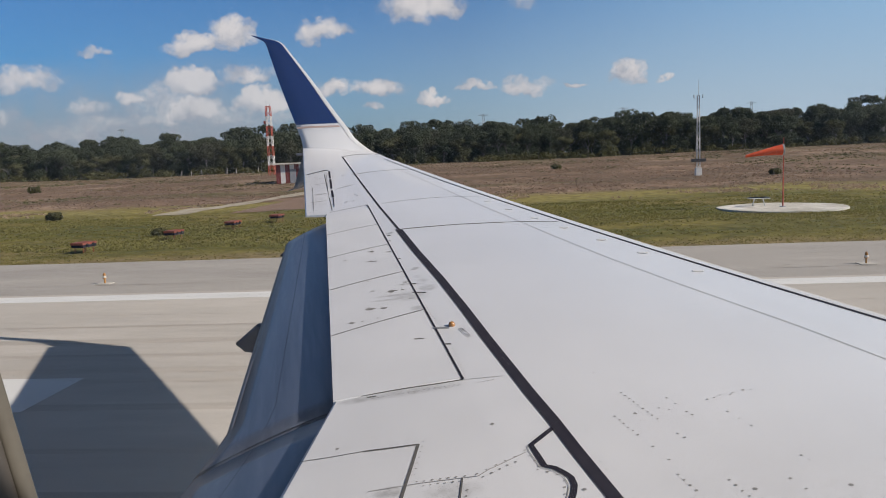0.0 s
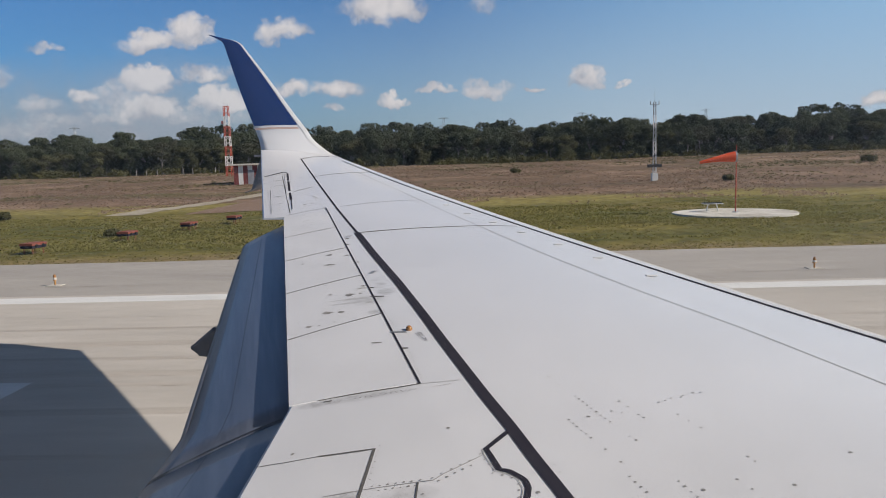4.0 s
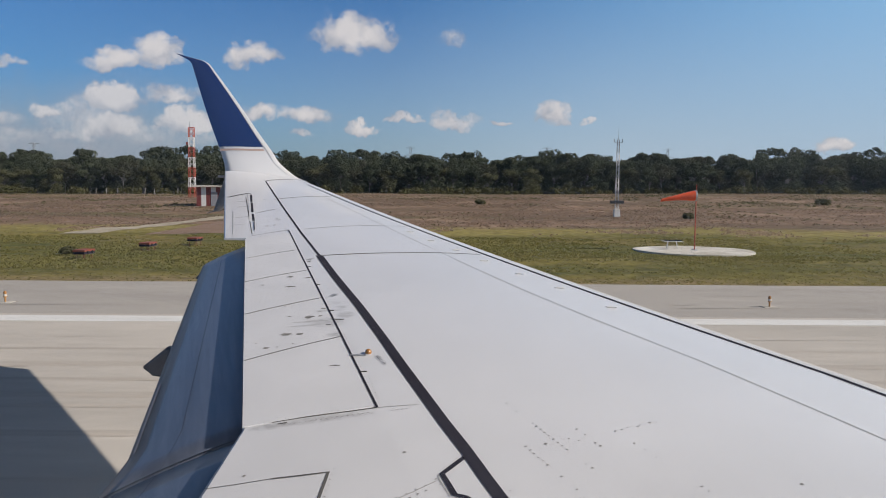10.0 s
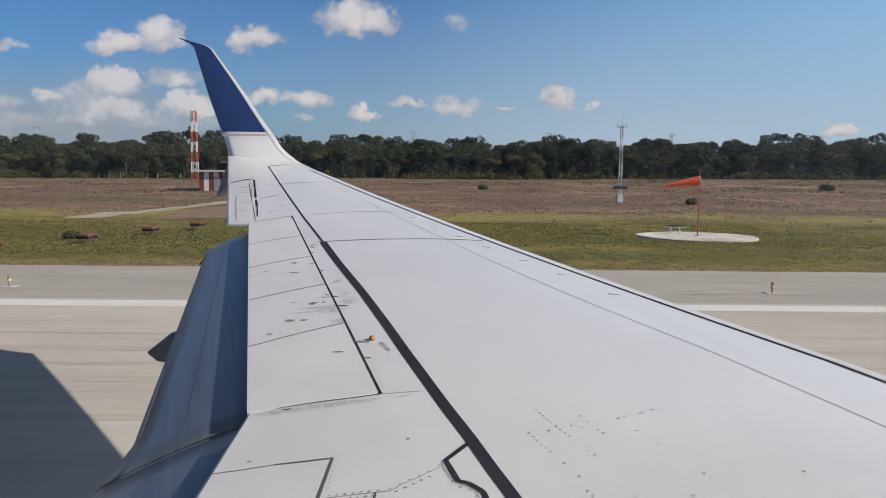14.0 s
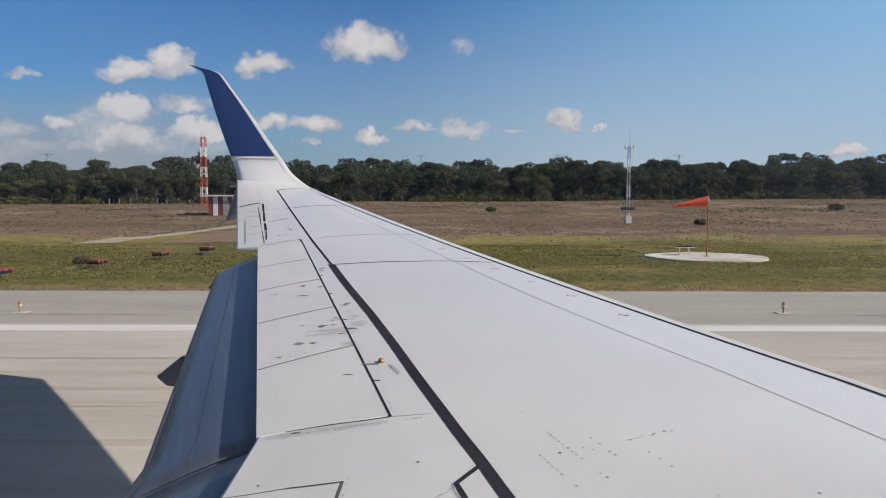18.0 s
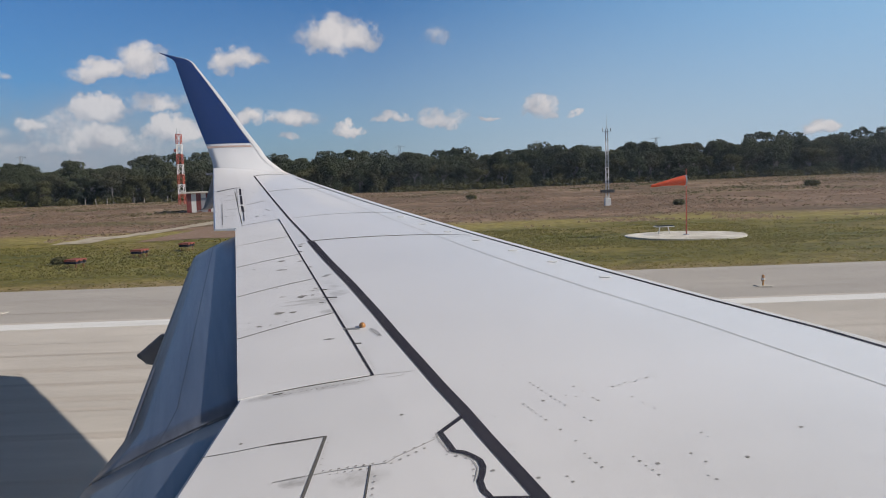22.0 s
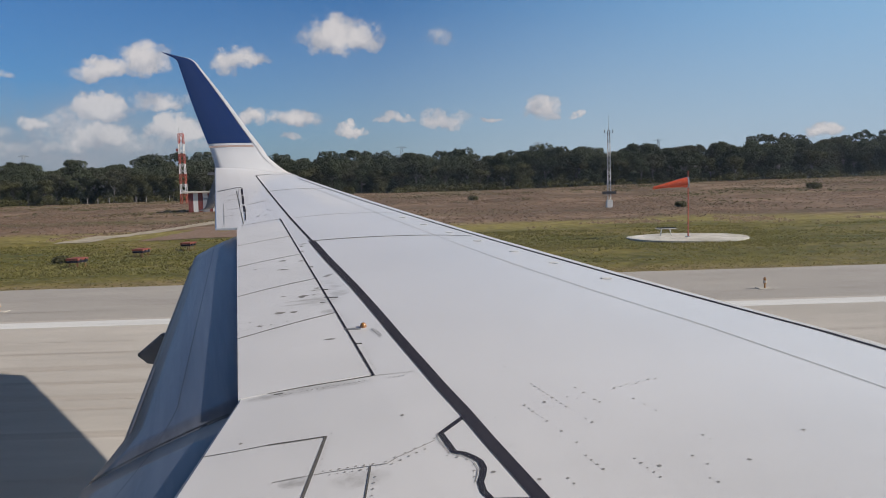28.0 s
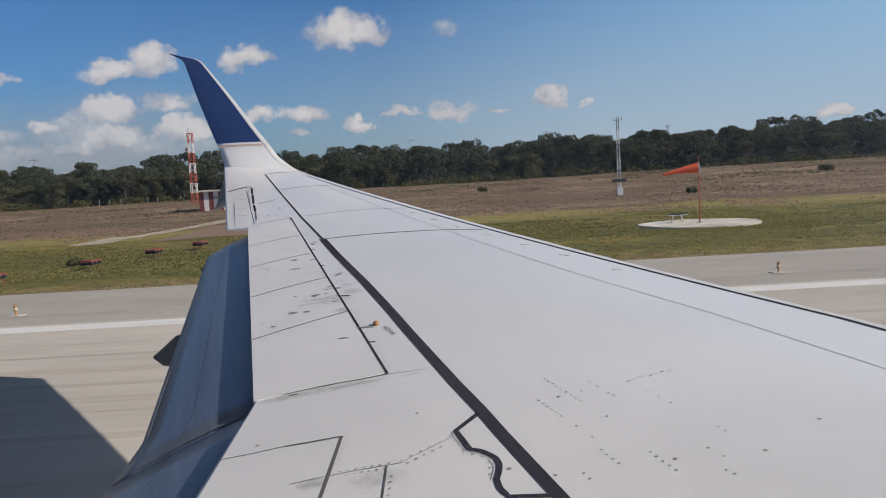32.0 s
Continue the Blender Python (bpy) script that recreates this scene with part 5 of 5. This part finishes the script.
def edge_light():
    t = thing("runway_edge_light", "small orange and white runway edge light on a pale concrete pad", "runway light", (0, 0, 0), "runway edge lights")
    b = bmesh.new()
    box(b, (-0.42, -0.35, 0.0), (0.42, 0.35, 0.03), 0.01)
    part("pad", b, PAVING, t, "pale square concrete pad")
    b = bmesh.new()
    rod(b, (0, 0, 0.03), (0, 0, 0.26), 0.05, 0.045, 12)
    rod(b, (0, 0, 0.26), (0, 0, 0.30), 0.11, 0.11, 12)
    part("stem", b, AMBER_PAINT, t, "yellow-orange stem")
    b = bmesh.new()
    rod(b, (0, 0, 0.30), (0, 0, 0.40), 0.11, 0.10, 14)
    part("housing", b, PAVING, t, "dull white housing")
    b = bmesh.new()
    bmesh.ops.create_uvsphere(b, u_segments=12, v_segments=8, radius=0.085, matrix=Matrix.Translation((0, 0, 0.46)) @ Matrix.Diagonal((1, 1, 1.3, 1)))
    part("lens", b, AMBER, t, "amber lens")
    return t


light0 = edge_light()
light0.matrix_basis = pose(-14.7, 26.7, 0.022) @ Matrix.Diagonal((0.62, 0.62, 0.72, 1))
for i in (-2, -1, 1, 2, 3):
    copy_thing(light0, pose(-14.7 + 26.8 * i, 26.7, 0.022))


# ---- approach-path light boxes ----
LID = material("faded_orange_paint", (0.27, 0.06, 0.03), 0.7, vary=(0.18, 0.05, 0.03), scale=4)


def papi():
    t = thing("path_indicator_light", "dark box light with orange lid and legs in grass", "airfield light", (0, 0, 0), "path indicator lights")
    b = bmesh.new()
    box(b, (-0.62, -0.4, 0.36), (0.62, 0.4, 0.52), 0.02)
    part("housing", b, BLACK, t, "dark housing")
    b = bmesh.new()
    box(b, (-0.65, -0.42, 0.52), (0.65, 0.42, 0.66), 0.02)
    part("lid", b, LID, t, "dull orange-red lid")
    for x in (-0.45, 0.45):
        for y in (-0.28, 0.28):
            b = bmesh.new()
            rod(b, (x, y, -0.03), (x, y, 0.40), 0.03, 0.03, 8)
            part("leg", b, LID, t, "dull orange leg")
    for x in (-0.28, 0.28):
        b = bmesh.new()
        rod(b, (x, -0.44, 0.50), (x, -0.39, 0.50), 0.1, 0.1, 14)
        part("lens", b, PANE, t, "round lens")
    return t


papi0 = papi()
spots = [(-21.4, 37.2), (-19.4, 43.4), (-17.7, 48.6), (-16.2, 53.4)]
papi0.matrix_basis = pose(*spots[0], lie(*spots[0]), 0, 0, 82) @ Matrix.Diagonal((0.85, 0.85, 0.85, 1))
for x, y in spots[1:]:
    copy_thing(papi0, pose(x, y, lie(x, y), 0, 0, 84))

# ---- windsock on its white ring ----
wx, wy = WINDSOCK
wz = lie(wx, wy)
b = bmesh.new()
ring0, ring1 = [], []
for i in range(40):
    a = i * math.tau / 40
    q = 4.0 + 0.12 * math.sin(5 * a)
    ring0.append((wx + q * math.cos(a), wy + q * math.sin(a), wz - 0.1))
    ring1.append((wx + q * math.cos(a), wy + q * math.sin(a), wz + 0.07))
vs = grid_mesh(b, [ring0, ring1], closed=True)
b.faces.new(vs[1])
bmesh.ops.recalc_face_normals(b, faces=b.faces)
tagged(new("windsock_circle", mesh_of("windsock_circle", b, DISC)), "white weathered concrete disc round the windsock", "paving")
t = thing("windsock", "orange windsock blown out on a thin red pole", "windsock", (wx, wy, wz + 0.07))
b = bmesh.new()
rod(b, (0, 0, 0), (0, 0, 4.5), 0.045, 0.03, 10)
part("pole", b, RED, t, "thin red and white pole")
b = bmesh.new()
rod(b, (0, 0, 0), (0, 0, 0.06), 0.22, 0.2, 12)
part("base_plate", b, STEEL, t)
b = bmesh.new()
rows = []
for i in range(13):
    f = i / 12
    rad = 0.36 - 0.25 * f
    cx, cz = -0.1 - 2.3 * f, 3.72 - 0.18 * f - 0.16 * f * f
    rows.append([(cx + 0.03 * math.sin(7 * f + 3 * a), rad * math.cos(a), cz + rad * math.sin(a) * (1 - 0.25 * f)) for a in [j * math.tau / 14 for j in range(14)]])
grid_mesh(b, rows, closed=True)
bmesh.ops.recalc_face_normals(b, faces=b.faces)
part("sock", b, ORANGE, t, "orange fabric cone", smooth=True)
b = bmesh.new()
rod(b, (-0.02, 0, 3.72), (-0.12, 0, 3.72), 0.37, 0.37, 14)
part("hoop", b, STEEL, t)
t = thing("solar_unit", "small white solar panel unit on legs", "solar panel", (wx - 1.1, wy + 1.4, wz + 0.07))
b = bmesh.new()
box(b, (-0.6, -0.35, 0.55), (0.6, 0.35, 0.60), 0.01)
part("panel", b, PANE, t, "dark solar panel")
b = bmesh.new()
box(b, (-0.64, -0.39, 0.50), (0.64, 0.39, 0.547), 0.01)
part("frame", b, WHITE, t)
for x in (-0.4, 0.4):
    b = bmesh.new()
    rod(b, (x, 0, 0), (x * 0.7, 0, 0.52), 0.04, 0.04, 8)
    part("leg", b, WHITE, t)


# ---- lattice masts ----
def lattice(t, h, w0, w1, bands, mats, r=0.05, braces=True):
    """Four legs with struts, painted in bands; every band is a part."""
    for i in range(bands):
        b = bmesh.new()
        za, zb = h * i / bands, h * (i + 1) / bands
        wa, wb = (w0 + (w1 - w0) * z / h for z in (za, zb))
        ca = [Vector((sx * wa / 2, sy * wa / 2, za)) for sx, sy in ((-1, -1), (1, -1), (1, 1), (-1, 1))]
        cb = [Vector((sx * wb / 2, sy * wb / 2, zb)) for sx, sy in ((-1, -1), (1, -1), (1, 1), (-1, 1))]
        for k in range(4):
            rod(b, ca[k], cb[k], r, r, 5)
            rod(b, cb[k], cb[(k + 1) % 4], r * 0.6, r * 0.6, 4)
            n = 2 if braces else 0
            for q in range(n):
                p0, p1 = ca[k].lerp(cb[k], q / n), ca[(k + 1) % 4].lerp(cb[(k + 1) % 4], (q + 1) / n)
                rod(b, p0, p1, r * 0.5, r * 0.5, 4)
        part("section", b, mats[i % len(mats)], t)


tx, ty = -42.5, 139
t = thing("radio_tower", "red and white banded lattice radio tower beside the hut", "tower", (tx, ty, lie(tx, ty)))
lattice(t, 12.5, 1.0, 0.8, 7, (RED, WHITE), 0.07)
b = bmesh.new()
rod(b, (-0.3, 0, 12.4), (-0.3, 0, 13.6), 0.05, 0.03, 6)
rod(b, (0.3, 0, 12.4), (0.3, 0, 13.2), 0.05, 0.03, 6)
part("antenna", b, STEEL, t)
b = bmesh.new()
box(b, (-0.95, -0.25, 9.4), (-0.5, 0.25, 9.9), 0.05)
part("dish_box", b, RED, t)
mx, my = 22.6, 92
t = thing("weather_mast", "slim white and grey lattice weather mast", "mast", (mx, my, lie(mx, my)))
lattice(t, 9.2, 0.36, 0.26, 6, (WHITE, STEEL, WHITE, STEEL, WHITE, STEEL), 0.03)
b = bmesh.new()
rod(b, (0, 0, 9.2), (0, 0, 11.0), 0.025, 0.015, 6)
rod(b, (-0.5, 0, 8.9), (0.5, 0, 8.9), 0.025, 0.025, 6)
rod(b, (-0.5, 0, 8.9), (-0.5, 0, 9.3), 0.06, 0.06, 8)
rod(b, (0.5, 0, 8.9), (0.5, 0, 9.3), 0.06, 0.06, 8)
part("sensor_arm", b, STEEL, t)
b = bmesh.new()
box(b, (-0.8, -0.3, 1.6), (0.8, 0.3, 1.95), 0.03)
part("instrument_box", b, DARK, t, "dark instrument box")
b = bmesh.new()
box(b, (-0.35, -0.35, 0), (0.35, 0.35, 0.9), 0.02)
part("plinth", b, WHITE, t, "white concrete plinth")

# ---- equipment hut with red and white stripes ----
hx, hy = -30.2, 112
t = thing("equipment_hut", "small flat-roofed hut striped red and white", "building", (hx, hy, lie(hx, hy) - 0.1), rz=6)
for i in range(9):
    b = bmesh.new()
    box(b, (-3.0 + 6 * i / 9, -2.0, 0), (-3.0 + 6 * (i + 1) / 9, 2.0, 2.7))
    part("wall_stripe", b, BRICK_RED if i % 2 == 0 else WHITE, t)
b = bmesh.new()
box(b, (-3.6, -2.6, 2.7), (3.6, 2.6, 2.95), 0.04)
part("roof", b, PAVING, t, "overhanging pale flat roof")
b = bmesh.new()
box(b, (-1.0, -2.04, 0), (-0.1, -2.0, 2.0), 0.01)
door = part("door", b, GREY, t, "grey steel door")
b = bmesh.new()
rod(b, (-0.25, -2.10, 1.0), (-0.25, -2.03, 1.0), 0.03, 0.03, 8)
part("door_handle", b, STEEL, door)


# ---- power pylons over the far wood ----
def pylon(x, y, h):
    t = thing("power_pylon", "tall grey lattice power pylon beyond the forest", "pylon", (x, y, 1.5), "power pylons")
    lattice(t, h, 7.0, 1.6, 5, (STEEL,), 0.16)
    for z, w in ((h * 0.80, 7.5), (h * 0.98, 5.5)):
        b = bmesh.new()
        rod(b, (-w, 0, z), (w, 0, z), 0.16, 0.16, 5)
        rod(b, (-w, 0, z), (0, 0, z + 1.8), 0.1, 0.1, 5)
        rod(b, (w, 0, z), (0, 0, z + 1.8), 0.1, 0.1, 5)
        part("cross_arm", b, STEEL, t)
    return t


for x, y, h in ((-395, 780, 44), (-215, 800, 45), (-20, 830, 46), (130, 850, 48), (270, 870, 49), (420, 890, 50)):
    pylon(x, y, h)

# far town beyond the forest
r = random.Random(31)
for i in range(12):
    x = r.choice((r.uniform(-1500, -600), r.uniform(-100, 1200)))
    y = r.uniform(2600, 3200)
    w, h = r.uniform(18, 55), 14 + r.uniform(8, 34)
    t = thing("town_building", "pale far-off town block in the haze", "building", (x, y, 1.5), "far town")
    b = bmesh.new()
    box(b, (-w / 2, -12, 0), (w / 2, 12, h))
    part("wall", b, HAZE_WALL, t)
    b = bmesh.new()
    box(b, (-w / 2 - 0.5, -12.5, h), (w / 2 + 0.5, 12.5, h + 1.2))
    part("roof", b, WHITE, t)
